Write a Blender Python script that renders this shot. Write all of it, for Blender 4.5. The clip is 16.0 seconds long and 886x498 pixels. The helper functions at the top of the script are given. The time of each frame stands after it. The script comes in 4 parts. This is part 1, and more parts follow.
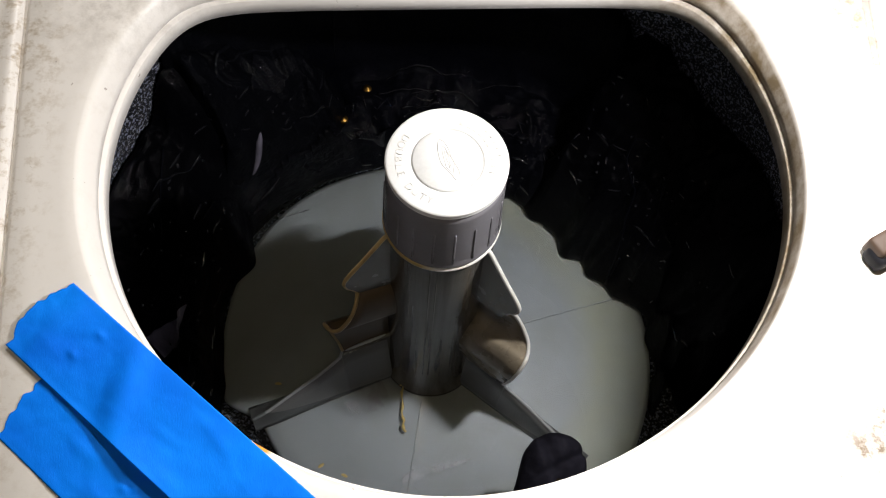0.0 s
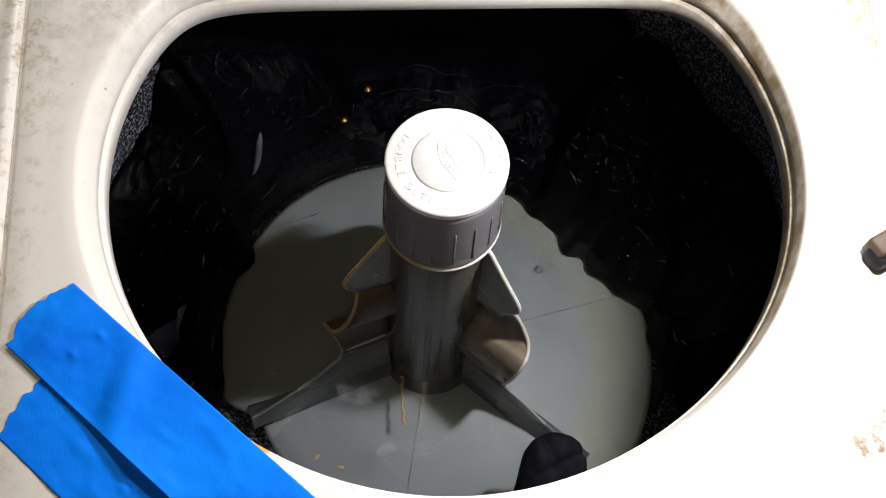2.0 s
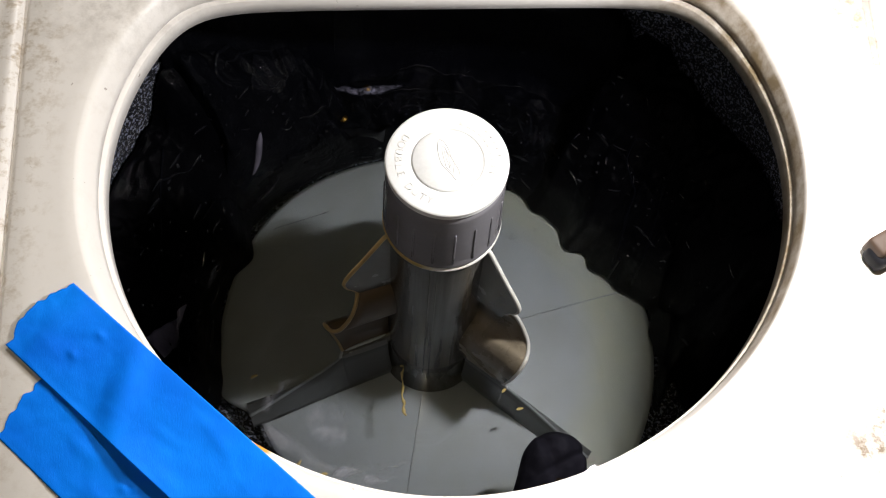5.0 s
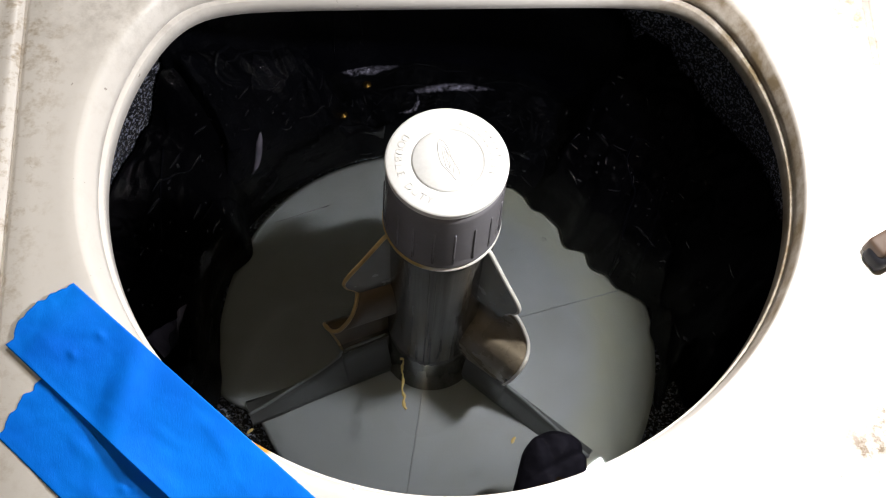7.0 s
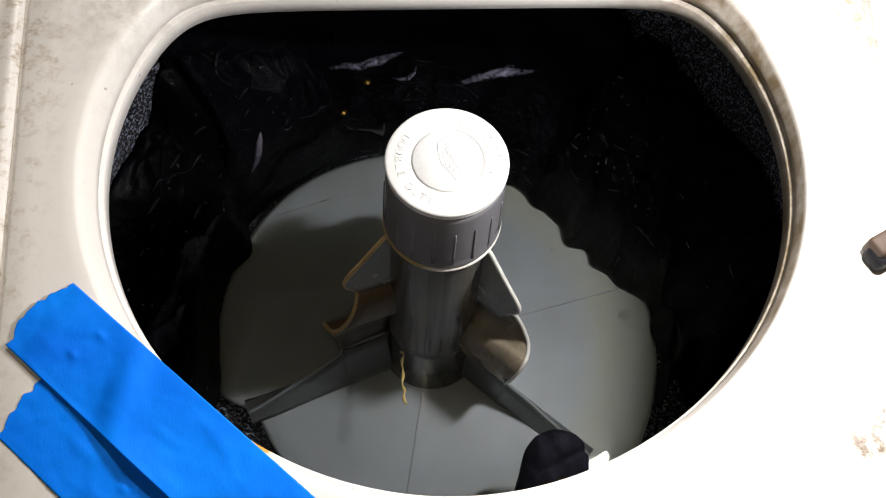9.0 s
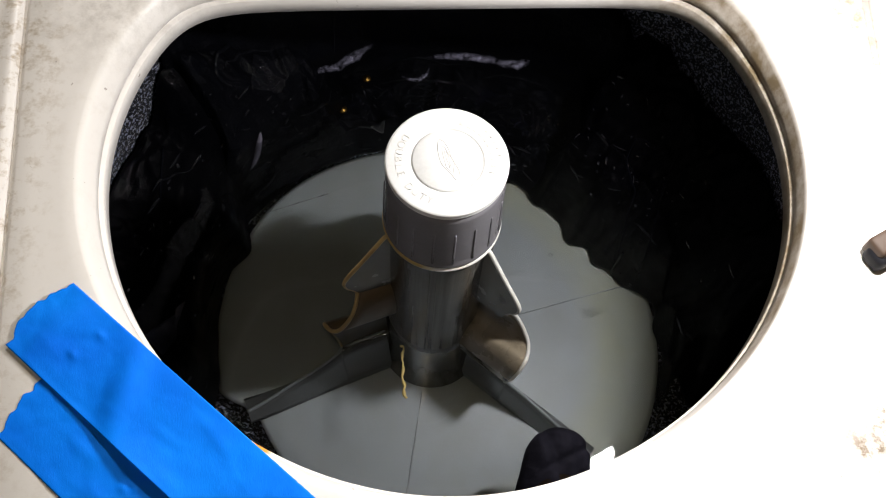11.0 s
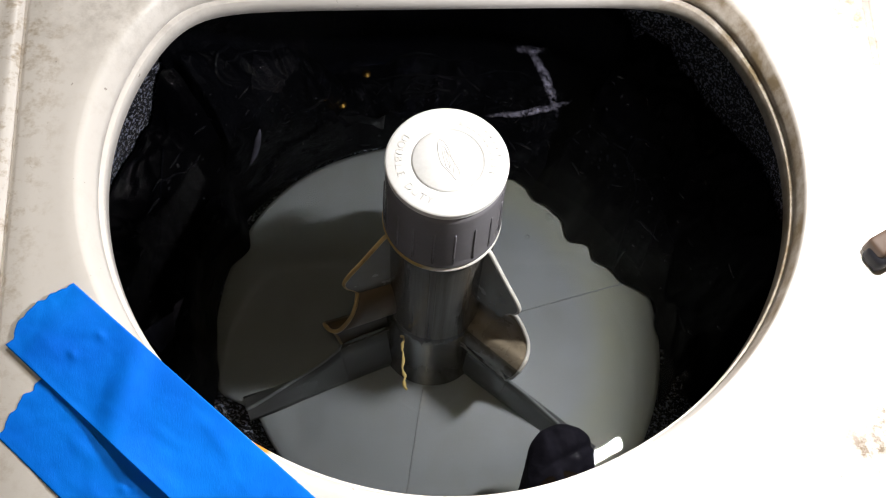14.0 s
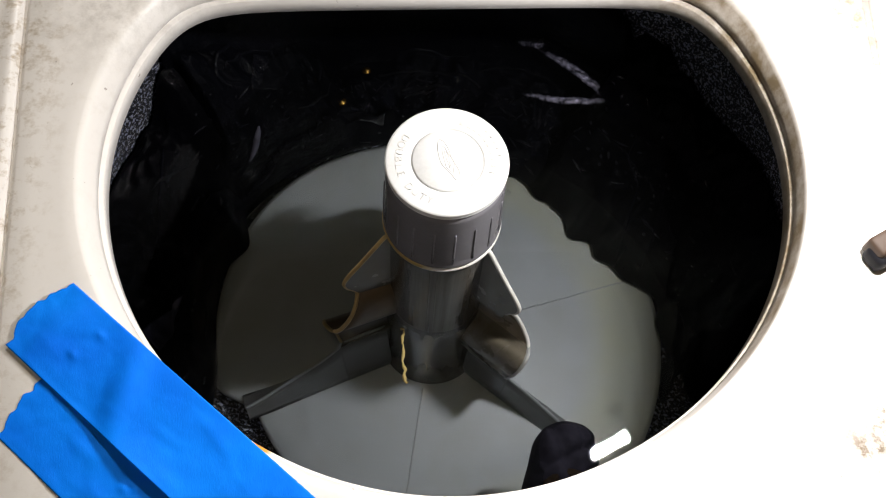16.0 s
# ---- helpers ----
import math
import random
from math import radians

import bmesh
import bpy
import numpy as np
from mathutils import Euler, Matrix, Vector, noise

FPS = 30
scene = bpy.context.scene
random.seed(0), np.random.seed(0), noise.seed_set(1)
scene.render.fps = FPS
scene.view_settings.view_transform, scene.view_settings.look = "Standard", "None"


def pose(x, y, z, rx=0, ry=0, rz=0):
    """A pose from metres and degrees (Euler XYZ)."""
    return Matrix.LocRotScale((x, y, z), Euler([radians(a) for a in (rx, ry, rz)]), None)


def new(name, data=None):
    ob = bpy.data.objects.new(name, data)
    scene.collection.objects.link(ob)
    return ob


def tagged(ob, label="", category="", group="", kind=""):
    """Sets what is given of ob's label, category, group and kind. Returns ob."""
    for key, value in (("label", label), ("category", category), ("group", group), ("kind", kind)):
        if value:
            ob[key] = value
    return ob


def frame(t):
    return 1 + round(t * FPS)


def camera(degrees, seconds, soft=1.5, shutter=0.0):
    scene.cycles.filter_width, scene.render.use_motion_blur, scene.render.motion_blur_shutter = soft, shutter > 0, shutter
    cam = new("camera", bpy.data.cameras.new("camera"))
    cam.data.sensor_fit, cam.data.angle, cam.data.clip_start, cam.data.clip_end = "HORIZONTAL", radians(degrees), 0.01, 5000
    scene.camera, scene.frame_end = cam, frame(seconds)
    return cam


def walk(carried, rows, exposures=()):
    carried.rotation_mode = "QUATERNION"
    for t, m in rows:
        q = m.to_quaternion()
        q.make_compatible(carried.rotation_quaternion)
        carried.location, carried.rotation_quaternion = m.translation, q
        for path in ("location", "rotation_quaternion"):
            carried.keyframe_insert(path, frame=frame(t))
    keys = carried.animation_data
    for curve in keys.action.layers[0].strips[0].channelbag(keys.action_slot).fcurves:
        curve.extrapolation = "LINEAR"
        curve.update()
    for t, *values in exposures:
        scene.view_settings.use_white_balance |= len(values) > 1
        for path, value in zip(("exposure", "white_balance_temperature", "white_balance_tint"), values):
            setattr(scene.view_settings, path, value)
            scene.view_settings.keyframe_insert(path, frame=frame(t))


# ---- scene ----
from mathutils.bvhtree import BVHTree

# ---- camera ----
cam = camera(50.45, 16.0, soft=1.1)
EYE = Matrix.Translation((-0.0414, -0.3092, 1.4258)) @ pose(0, 0, 0, 0, 0, -8.195) @ pose(0, 0, 0, 25.34, 0, 0) @ pose(0, 0, 0, 0, 0, 5.823)
walk(cam, [(0.0, EYE), (16.0, EYE)], exposures=[(0.0, 0.0), (16.0, 0.0)])

# ---- light ----
world = bpy.data.worlds.new("room_air")
world.use_nodes = True
world.node_tree.nodes["Background"].inputs[0].default_value = (0.9, 0.92, 1.0, 1)
world.node_tree.nodes["Background"].inputs[1].default_value = 0.004
scene.world = world

# a small rectangular work lamp low over the machine's right side; two unseen fill lamps are added, one behind the
# machine to brighten the deck, a weak warm one above the camera to lift the shade
WORK_AT = Vector((0.238, -0.034, 1.150))
lamp = bpy.data.lights.new("work_light", "AREA")
lamp.shape, lamp.size, lamp.size_y = "RECTANGLE", 0.060, 0.014
lamp.energy, lamp.color = 3.4, (1.0, 0.975, 0.965)
work = new("work_light", lamp)
work.matrix_world = Matrix.Translation(WORK_AT) @ Matrix.Rotation(radians(20), 4, "Z") @ Matrix.Rotation(radians(34), 4, "Y")
for name, place, watts, tint in (("deck_fill", (0.00, 1.45, 2.20), 80.0, (1.0, 0.95, 0.90)), ("warm_fill", (-0.10, -0.38, 2.28), 7.5, (1.0, 0.82, 0.50))):
    lamp = bpy.data.lights.new(name, "POINT")
    lamp.energy, lamp.color, lamp.shadow_soft_size = watts, tint, 0.06
    new(name, lamp).location = place

# ---- key numbers ----
DECK_Z, CAP_Z = 0.920, 0.8993          # washer top, top of the agitator cap
BASE_Z, FLOOR_Z = 0.511, 0.490         # agitator skirt edge, basket floor
TUB_R = 0.300                          # basket radius
LEVELS = [(0.0, 0.5302), (1.5, 0.5500), (3.5, 0.5742), (7.0, 0.6110), (9.0, 0.6288), (12.5, 0.6575), (14.5, 0.6750), (16.0, 0.6884)]


def level(t):
    """Height of the water at t seconds."""
    for (a, za), (b, zb) in zip(LEVELS, LEVELS[1:]):
        if t <= b:
            return za + (zb - za) * (t - a) / (b - a)
    return LEVELS[-1][1]


# ---- materials ----
def material(name):
    m = bpy.data.materials.new(name)
    m.use_nodes = True
    return m, m.node_tree.nodes, m.node_tree.links, m.node_tree.nodes["Principled BSDF"]


def noise_node(nodes, links, scale, detail=4, rough=0.6, coords=None, kind="Object"):
    n = nodes.new("ShaderNodeTexNoise")
    n.inputs["Scale"].default_value, n.inputs["Detail"].default_value, n.inputs["Roughness"].default_value = scale, detail, rough
    if coords is None:
        coords = nodes.new("ShaderNodeTexCoord").outputs[kind]
    links.new(coords, n.inputs["Vector"])
    return n.outputs["Fac"]


def ramp(nodes, links, fac, stops):
    r = nodes.new("ShaderNodeValToRGB")
    e = r.color_ramp.elements
    while len(e) < len(stops):
        e.new(0.5)
    for el, (p, c) in zip(e, stops):
        el.position = p
        el.color = (*c, 1) if len(c) == 3 else c
    links.new(fac, r.inputs[0])
    return r.outputs[0]


def mix(nodes, links, fac, a, b):
    m = nodes.new("ShaderNodeMix")
    m.data_type = "RGBA"
    if isinstance(fac, float):
        m.inputs[0].default_value = fac
    else:
        links.new(fac, m.inputs[0])
    for s, v in ((m.inputs[6], a), (m.inputs[7], b)):
        if isinstance(v, tuple):
            s.default_value = (*v, 1)
        else:
            links.new(v, s)
    return m.outputs[2]


def bump(nodes, links, bsdf, fac, strength, distance):
    b = nodes.new("ShaderNodeBump")
    b.inputs["Strength"].default_value, b.inputs["Distance"].default_value = strength, distance
    links.new(fac, b.inputs["Height"])
    links.new(b.outputs[0], bsdf.inputs["Normal"])


def grey(v):
    return (v, v, v)


def plastic(name, colour, stain, rough=0.38, amount=0.5, scale=30):
    m, n, l, p = material(name)
    f = ramp(n, l, noise_node(n, l, scale, 6, 0.7), [(0.45, grey(0)), (0.8, grey(amount))])
    fine = ramp(n, l, noise_node(n, l, 400, 3), [(0.3, grey(0.93)), (0.7, grey(1.0))])
    base = mix(n, l, f, colour, stain)
    mul = n.new("ShaderNodeMix")
    mul.data_type, mul.blend_type = "RGBA", "MULTIPLY"
    mul.inputs[0].default_value = 1.0
    l.new(base, mul.inputs[6]), l.new(fine, mul.inputs[7])
    l.new(mul.outputs[2], p.inputs["Base Color"])
    l.new(ramp(n, l, noise_node(n, l, 60, 4), [(0.3, grey(rough - 0.02)), (0.7, grey(rough + 0.05))]), p.inputs["Roughness"])
    bump(n, l, p, noise_node(n, l, 500, 3), 0.06, 0.0003)
    return m


CAP = plastic("cap_plastic", (0.58, 0.58, 0.575), (0.46, 0.42, 0.37), 0.42, 0.35, 45)
GREY = plastic("grey_plastic", (0.125, 0.120, 0.108), (0.085, 0.074, 0.052), 0.24, 0.5, 22)
STREAKY = plastic("column_plastic", (0.120, 0.115, 0.104), (0.085, 0.072, 0.050), 0.20, 0.5, 22)
BROWNED = plastic("browned_plastic", (0.092, 0.058, 0.024), (0.060, 0.044, 0.028), 0.34, 0.8, 34)
# right paddle only: the lamp's light on its cup put into the colour
LIT_TAN = plastic("lit_tan_plastic", (0.215, 0.180, 0.130), (0.125, 0.108, 0.085), 0.26, 0.6, 26)
SKIRT = plastic("skirt_plastic", (0.17, 0.165, 0.180), (0.15, 0.135, 0.115), 0.20, 0.4, 26)
PALE = plastic("pale_edge_plastic", (0.62, 0.61, 0.58), (0.50, 0.42, 0.28), 0.36, 0.4, 40)
# left fin's edges: the tint of warm dim light is put into the colour
WARM_EDGE = plastic("warm_lit_edge_plastic", (0.42, 0.30, 0.13), (0.28, 0.18, 0.07), 0.36, 0.6, 60)
RAMP = plastic("ramp_plastic", (0.125, 0.127, 0.128), (0.095, 0.090, 0.080), 0.32, 0.5, 24)
# cap plastic darkened for letters and bars; stands for the shade of the relief
EMBOSS = plastic("emboss_plastic", (0.49, 0.48, 0.46), (0.44, 0.40, 0.34), 0.5, 0.3, 60)
LIP = plastic("lip_plastic", (0.62, 0.61, 0.58), (0.50, 0.42, 0.28), 0.36, 0.4, 40)


def warm_lit_side(m):
    """Warm dim light on the -x side, put into the colour."""
    n, l = m.node_tree.nodes, m.node_tree.links
    p = n["Principled BSDF"]
    old = p.inputs["Base Color"].links[0].from_socket
    sep, rng = n.new("ShaderNodeSeparateXYZ"), n.new("ShaderNodeMapRange")
    l.new(n.new("ShaderNodeTexCoord").outputs["Object"], sep.inputs[0])
    l.new(sep.outputs[0], rng.inputs[0])
    rng.inputs[1].default_value, rng.inputs[2].default_value, rng.inputs[3].default_value, rng.inputs[4].default_value = -0.018, -0.006, 1.0, 0.0
    l.new(mix(n, l, rng.outputs[0], old, (0.34, 0.23, 0.08)), p.inputs["Base Color"])


warm_lit_side(LIP)


def streaks(m):
    """Run marks of dirty water down the column."""
    n, l = m.node_tree.nodes, m.node_tree.links
    p = n["Principled BSDF"]
    old = p.inputs["Base Color"].links[0].from_socket
    tall = n.new("ShaderNodeVectorMath")
    tall.operation = "MULTIPLY"
    tall.inputs[1].default_value = (1, 1, 0.03)
    l.new(n.new("ShaderNodeTexCoord").outputs["Object"], tall.inputs[0])
    run = ramp(n, l, noise_node(n, l, 110, 4, 0.6, tall.outputs[0]), [(0.38, grey(0)), (0.66, grey(1))])
    l.new(mix(n, l, run, old, (0.060, 0.053, 0.042)), p.inputs["Base Color"])


streaks(STREAKY)


def outer_ring(m):
    """Two-tone base: olive grey outer ring, deepened towards +x to stand for shade there."""
    n, l = m.node_tree.nodes, m.node_tree.links
    p = n["Principled BSDF"]
    old = p.inputs["Base Color"].links[0].from_socket
    flat, size, rng = n.new("ShaderNodeVectorMath"), n.new("ShaderNodeVectorMath"), n.new("ShaderNodeMapRange")
    flat.operation, size.operation = "MULTIPLY", "LENGTH"
    flat.inputs[1].default_value = (1, 1, 0)
    l.new(n.new("ShaderNodeTexCoord").outputs["Object"], flat.inputs[0])
    l.new(flat.outputs[0], size.inputs[0])
    l.new(size.outputs["Value"], rng.inputs[0])
    rng.inputs[1].default_value, rng.inputs[2].default_value = 0.146, 0.172
    patch = ramp(n, l, noise_node(n, l, 18, 4, 0.6), [(0.3, grey(0.45)), (0.7, grey(1.0))])
    k = n.new("ShaderNodeMath")
    k.operation = "MULTIPLY"
    l.new(rng.outputs[0], k.inputs[0]), l.new(patch, k.inputs[1])
    sep, side, both = n.new("ShaderNodeSeparateXYZ"), n.new("ShaderNodeMapRange"), n.new("ShaderNodeMath")
    l.new(flat.outputs[0], sep.inputs[0])
    l.new(sep.outputs[0], side.inputs[0])
    side.inputs[1].default_value, side.inputs[2].default_value, side.inputs[3].default_value = -0.02, 0.10, 0.12
    both.operation = "MULTIPLY"
    l.new(k.outputs[0], both.inputs[0]), l.new(side.outputs[0], both.inputs[1])
    l.new(mix(n, l, both.outputs[0], old, (0.38, 0.385, 0.31)), p.inputs["Base Color"])


SEAM = plastic("seam_plastic", (0.33, 0.345, 0.36), (0.26, 0.26, 0.24), 0.45, 0.5, 30)
PLATE = plastic("base_plastic", (0.37, 0.392, 0.418), (0.27, 0.275, 0.255), 0.45, 0.6, 14)
outer_ring(PLATE)


def enamel():
    """Cream enamel with brown grime towards the seams and small chips."""
    m, n, l, p = material("cream_enamel")
    co = n.new("ShaderNodeTexCoord").outputs["Object"]
    sep = n.new("ShaderNodeSeparateXYZ")
    l.new(co, sep.inputs[0])
    broad = ramp(n, l, noise_node(n, l, 9, 5, 0.6, co), [(0.35, grey(0)), (0.75, grey(1))])
    fine = ramp(n, l, noise_node(n, l, 90, 8, 0.75, co), [(0.50, grey(0)), (0.72, grey(1))])

    def band(axis, centre, width):
        a = n.new("ShaderNodeMath")
        a.operation = "SUBTRACT"
        l.new(sep.outputs[axis], a.inputs[0])
        a.inputs[1].default_value = centre
        b = n.new("ShaderNodeMath")
        b.operation = "ABSOLUTE"
        l.new(a.outputs[0], b.inputs[0])
        c = n.new("ShaderNodeMapRange")
        l.new(b.outputs[0], c.inputs[0])
        c.inputs[1].default_value, c.inputs[2].default_value, c.inputs[3].default_value, c.inputs[4].default_value = 0.0, width, 1.0, 0.0
        return c.outputs[0]

    def times(a, b):
        k = n.new("ShaderNodeMath")
        k.operation = "MULTIPLY"
        for s, v in ((k.inputs[0], a), (k.inputs[1], b)):
            if isinstance(v, float):
                s.default_value = v
            else:
                l.new(v, s)
        return k.outputs[0]

    def plus(a, b):
        k = n.new("ShaderNodeMath")
        k.operation = "ADD"
        l.new(a, k.inputs[0]), l.new(b, k.inputs[1])
        k.use_clamp = True
        return k.outputs[0]

    seam = plus(band(0, -0.276, 0.040), band(0, 0.280, 0.030))
    rust = times(band(0, 0.284, 0.022), ramp(n, l, noise_node(n, l, 75, 8, 0.75, co), [(0.46, grey(0)), (0.66, grey(0.75))]))
    grime = times(plus(times(seam, fine), times(times(broad, fine), 0.25)), 0.9)
    corner = times(ramp(n, l, times(band(0, 0.245, 0.065), band(1, -0.240, 0.100)), [(0.05, grey(0)), (0.35, grey(1))]), ramp(n, l, noise_node(n, l, 48, 9, 0.75, co), [(0.44, grey(0)), (0.60, grey(0.95))]))
    back = times(times(band(0, -0.22, 0.09), band(1, 0.15, 0.10)), ramp(n, l, noise_node(n, l, 70, 8, 0.75, co), [(0.42, grey(0)), (0.7, grey(0.8))]))
    colour = mix(n, l, grime, (0.755, 0.720, 0.680), (0.30, 0.20, 0.08))
    colour = mix(n, l, rust, colour, (0.30, 0.175, 0.045))
    colour = mix(n, l, plus(corner, back), colour, (0.13, 0.09, 0.05))
    # brown shade of the right inner lip put into the colour, with stain patches
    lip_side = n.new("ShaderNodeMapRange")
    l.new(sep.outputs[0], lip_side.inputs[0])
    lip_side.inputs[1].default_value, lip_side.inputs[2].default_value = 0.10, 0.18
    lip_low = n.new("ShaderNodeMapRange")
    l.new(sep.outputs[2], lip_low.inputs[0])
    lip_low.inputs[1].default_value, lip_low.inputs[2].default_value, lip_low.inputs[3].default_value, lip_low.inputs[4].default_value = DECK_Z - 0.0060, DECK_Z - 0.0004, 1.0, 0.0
    lip_shade = times(times(lip_side.outputs[0], lip_low.outputs[0]), ramp(n, l, noise_node(n, l, 40, 6, 0.7, co), [(0.30, grey(0.6)), (0.62, grey(1))]))
    colour = mix(n, l, lip_shade, colour, (0.135, 0.100, 0.058))
    chips = ramp(n, l, noise_node(n, l, 150, 3, 0.5, co), [(0.735, grey(0)), (0.76, grey(0.7))])
    colour = mix(n, l, chips, colour, (0.14, 0.09, 0.05))
    rust_spot = times(band(0, -0.1130, 0.012), band(1, -0.1810, 0.012))
    colour = mix(n, l, ramp(n, l, rust_spot, [(0.30, grey(0)), (0.6, grey(1))]), colour, (0.62, 0.30, 0.05))
    l.new(colour, p.inputs["Base Color"])
    p.inputs["Roughness"].default_value = 0.42
    bump(n, l, p, noise_node(n, l, 220, 3, 0.5, co), 0.08, 0.0006)
    return m


ENAMEL = enamel()


def speckled():
    """Black porcelain enamel with pale blue-grey flecks."""
    m, n, l, p = material("speckled_porcelain")
    co = n.new("ShaderNodeTexCoord").outputs["Object"]
    a = ramp(n, l, noise_node(n, l, 340, 2, 0.5, co), [(0.56, grey(0)), (0.61, grey(1))])
    b = ramp(n, l, noise_node(n, l, 700, 2, 0.5, co), [(0.60, grey(0)), (0.68, grey(1))])
    c = mix(n, l, a, (0.002, 0.0025, 0.005), (0.30, 0.32, 0.43))
    c = mix(n, l, b, c, (0.55, 0.55, 0.57))
    l.new(c, p.inputs["Base Color"])
    p.inputs["Roughness"].default_value = 0.35
    p.inputs["Specular IOR Level"].default_value = 0.15
    bump(n, l, p, noise_node(n, l, 300, 3, 0.5, co), 0.3, 0.0008)
    return m


SPECKLE = speckled()


def cloth(name, colour, weave=900, rough=0.42, wrinkle=0.5):
    """Soaked cloth: dark, slightly shiny, with weave and wrinkles."""
    m, n, l, p = material(name)
    co = n.new("ShaderNodeTexCoord").outputs["Object"]
    c = mix(n, l, ramp(n, l, noise_node(n, l, 40, 4, 0.6, co), [(0.3, grey(0)), (0.7, grey(1))]), colour, tuple(v * 1.7 + 0.0002 for v in colour))
    l.new(c, p.inputs["Base Color"])
    l.new(ramp(n, l, noise_node(n, l, 30, 3, 0.5, co), [(0.35, grey(rough - 0.14)), (0.7, grey(rough + 0.25))]), p.inputs["Roughness"])
    p.inputs["Specular IOR Level"].default_value = 0.02
    p.inputs["Coat Weight"].default_value, p.inputs["Coat Roughness"].default_value, p.inputs["Coat IOR"].default_value = 0.16, 0.06, 1.33
    add = n.new("ShaderNodeMath")
    add.operation = "MULTIPLY_ADD"
    l.new(noise_node(n, l, weave, 2, 0.5, co), add.inputs[0])
    add.inputs[1].default_value = 0.25
    l.new(noise_node(n, l, 70, 5, 0.6, co), add.inputs[2])
    bump(n, l, p, add.outputs[0], wrinkle, 0.004)
    l.new(p.inputs["Normal"].links[0].from_socket, p.inputs["Coat Normal"])
    return m


BLACK = cloth("black_cotton", (0.0006, 0.0006, 0.0010))
BLACK.node_tree.nodes["Principled BSDF"].inputs["Coat Weight"].default_value = 0.11
NAVY = cloth("navy_cotton", (0.0011, 0.0012, 0.0022))
KNIT = cloth("black_knit", (0.0012, 0.0013, 0.0020), 520, 0.36, 0.7)
def soaked():
    """Cloth so wet that a smooth film of water lies on it."""
    m, n, l, p = material("soaked_fold")
    c = mix(n, l, noise_node(n, l, 300, 4), (0.0012, 0.0013, 0.0020), (0.0040, 0.0042, 0.0062))
    l.new(c, p.inputs["Base Color"])
    p.inputs["Roughness"].default_value, p.inputs["Specular IOR Level"].default_value = 0.5, 0.05
    p.inputs["Coat Weight"].default_value, p.inputs["Coat Roughness"].default_value, p.inputs["Coat IOR"].default_value = 1.0, 0.055, 1.5
    bump(n, l, p, noise_node(n, l, 420, 3), 0.25, 0.0012)
    l.new(p.inputs["Normal"].links[0].from_socket, p.inputs["Coat Normal"])
    return m


SOAKED = soaked()
SLEEVE_CLOTH = cloth("damp_black_cotton", (0.0060, 0.0058, 0.0085), 1100, 0.75, 0.55)
SLEEVE_CLOTH.node_tree.nodes["Principled BSDF"].inputs["Coat Weight"].default_value = 0.04
HEM = cloth("brown_black_mesh", (0.006, 0.0042, 0.0028), 800, 0.7, 1.0)
HEM.node_tree.nodes["Principled BSDF"].inputs["Coat Weight"].default_value = 0.05
PALE_CLOTH = cloth("grey_lining", (0.085, 0.080, 0.105), 700, 0.6, 0.4)


def simple(name, colour, rough, metal=0.0):
    m, n, l, p = material(name)
    v = mix(n, l, noise_node(n, l, 60, 5), tuple(c * 0.8 for c in colour), tuple(min(1, c * 1.2) for c in colour))
    l.new(v, p.inputs["Base Color"])
    p.inputs["Roughness"].default_value, p.inputs["Metallic"].default_value = rough, metal
    bump(n, l, p, noise_node(n, l, 300, 3), 0.1, 0.0005)
    return m


BEAD = simple("water_bead", (0.006, 0.006, 0.008), 0.07)
BEAD.node_tree.nodes["Principled BSDF"].inputs["Specular IOR Level"].default_value = 1.0
YELLOW = simple("dull_yellow", (0.36, 0.27, 0.09), 0.6)
BRASS = simple("brass", (0.30, 0.17, 0.04), 0.42, 1.0)
BROWN = simple("brown_plastic", (0.030, 0.014, 0.005), 0.7)
DARK = simple("black_rubber", (0.006, 0.006, 0.008), 0.6)
DARK.node_tree.nodes["Principled BSDF"].inputs["Specular IOR Level"].default_value = 0.12
PLASTER = simple("plaster", (0.050, 0.046, 0.042), 0.9)
CONCRETE = simple("concrete_floor", (0.10, 0.095, 0.09), 0.85)


def tape_material():
    m, n, l, p = material("blue_masking_tape")
    co = n.new("ShaderNodeTexCoord").outputs["Object"]
    c = mix(n, l, ramp(n, l, noise_node(n, l, 22, 4, 0.55, co), [(0.3, grey(0)), (0.72, grey(1))]), (0.0, 0.155, 0.85), (0.0, 0.23, 1.0))
    l.new(c, p.inputs["Base Color"])
    p.inputs["Roughness"].default_value = 0.6
    p.inputs["Specular IOR Level"].default_value = 0.12
    fine = n.new("ShaderNodeMapping")
    fine.inputs["Rotation"].default_value, fine.inputs["Scale"].default_value = (0, 0, 0.742), (1.0, 0.28, 1.0)
    l.new(co, fine.inputs["Vector"])
    bump(n, l, p, noise_node(n, l, 900, 5, 0.7, fine.outputs[0]), 0.25, 0.0005)
    return m


TAPE = tape_material()


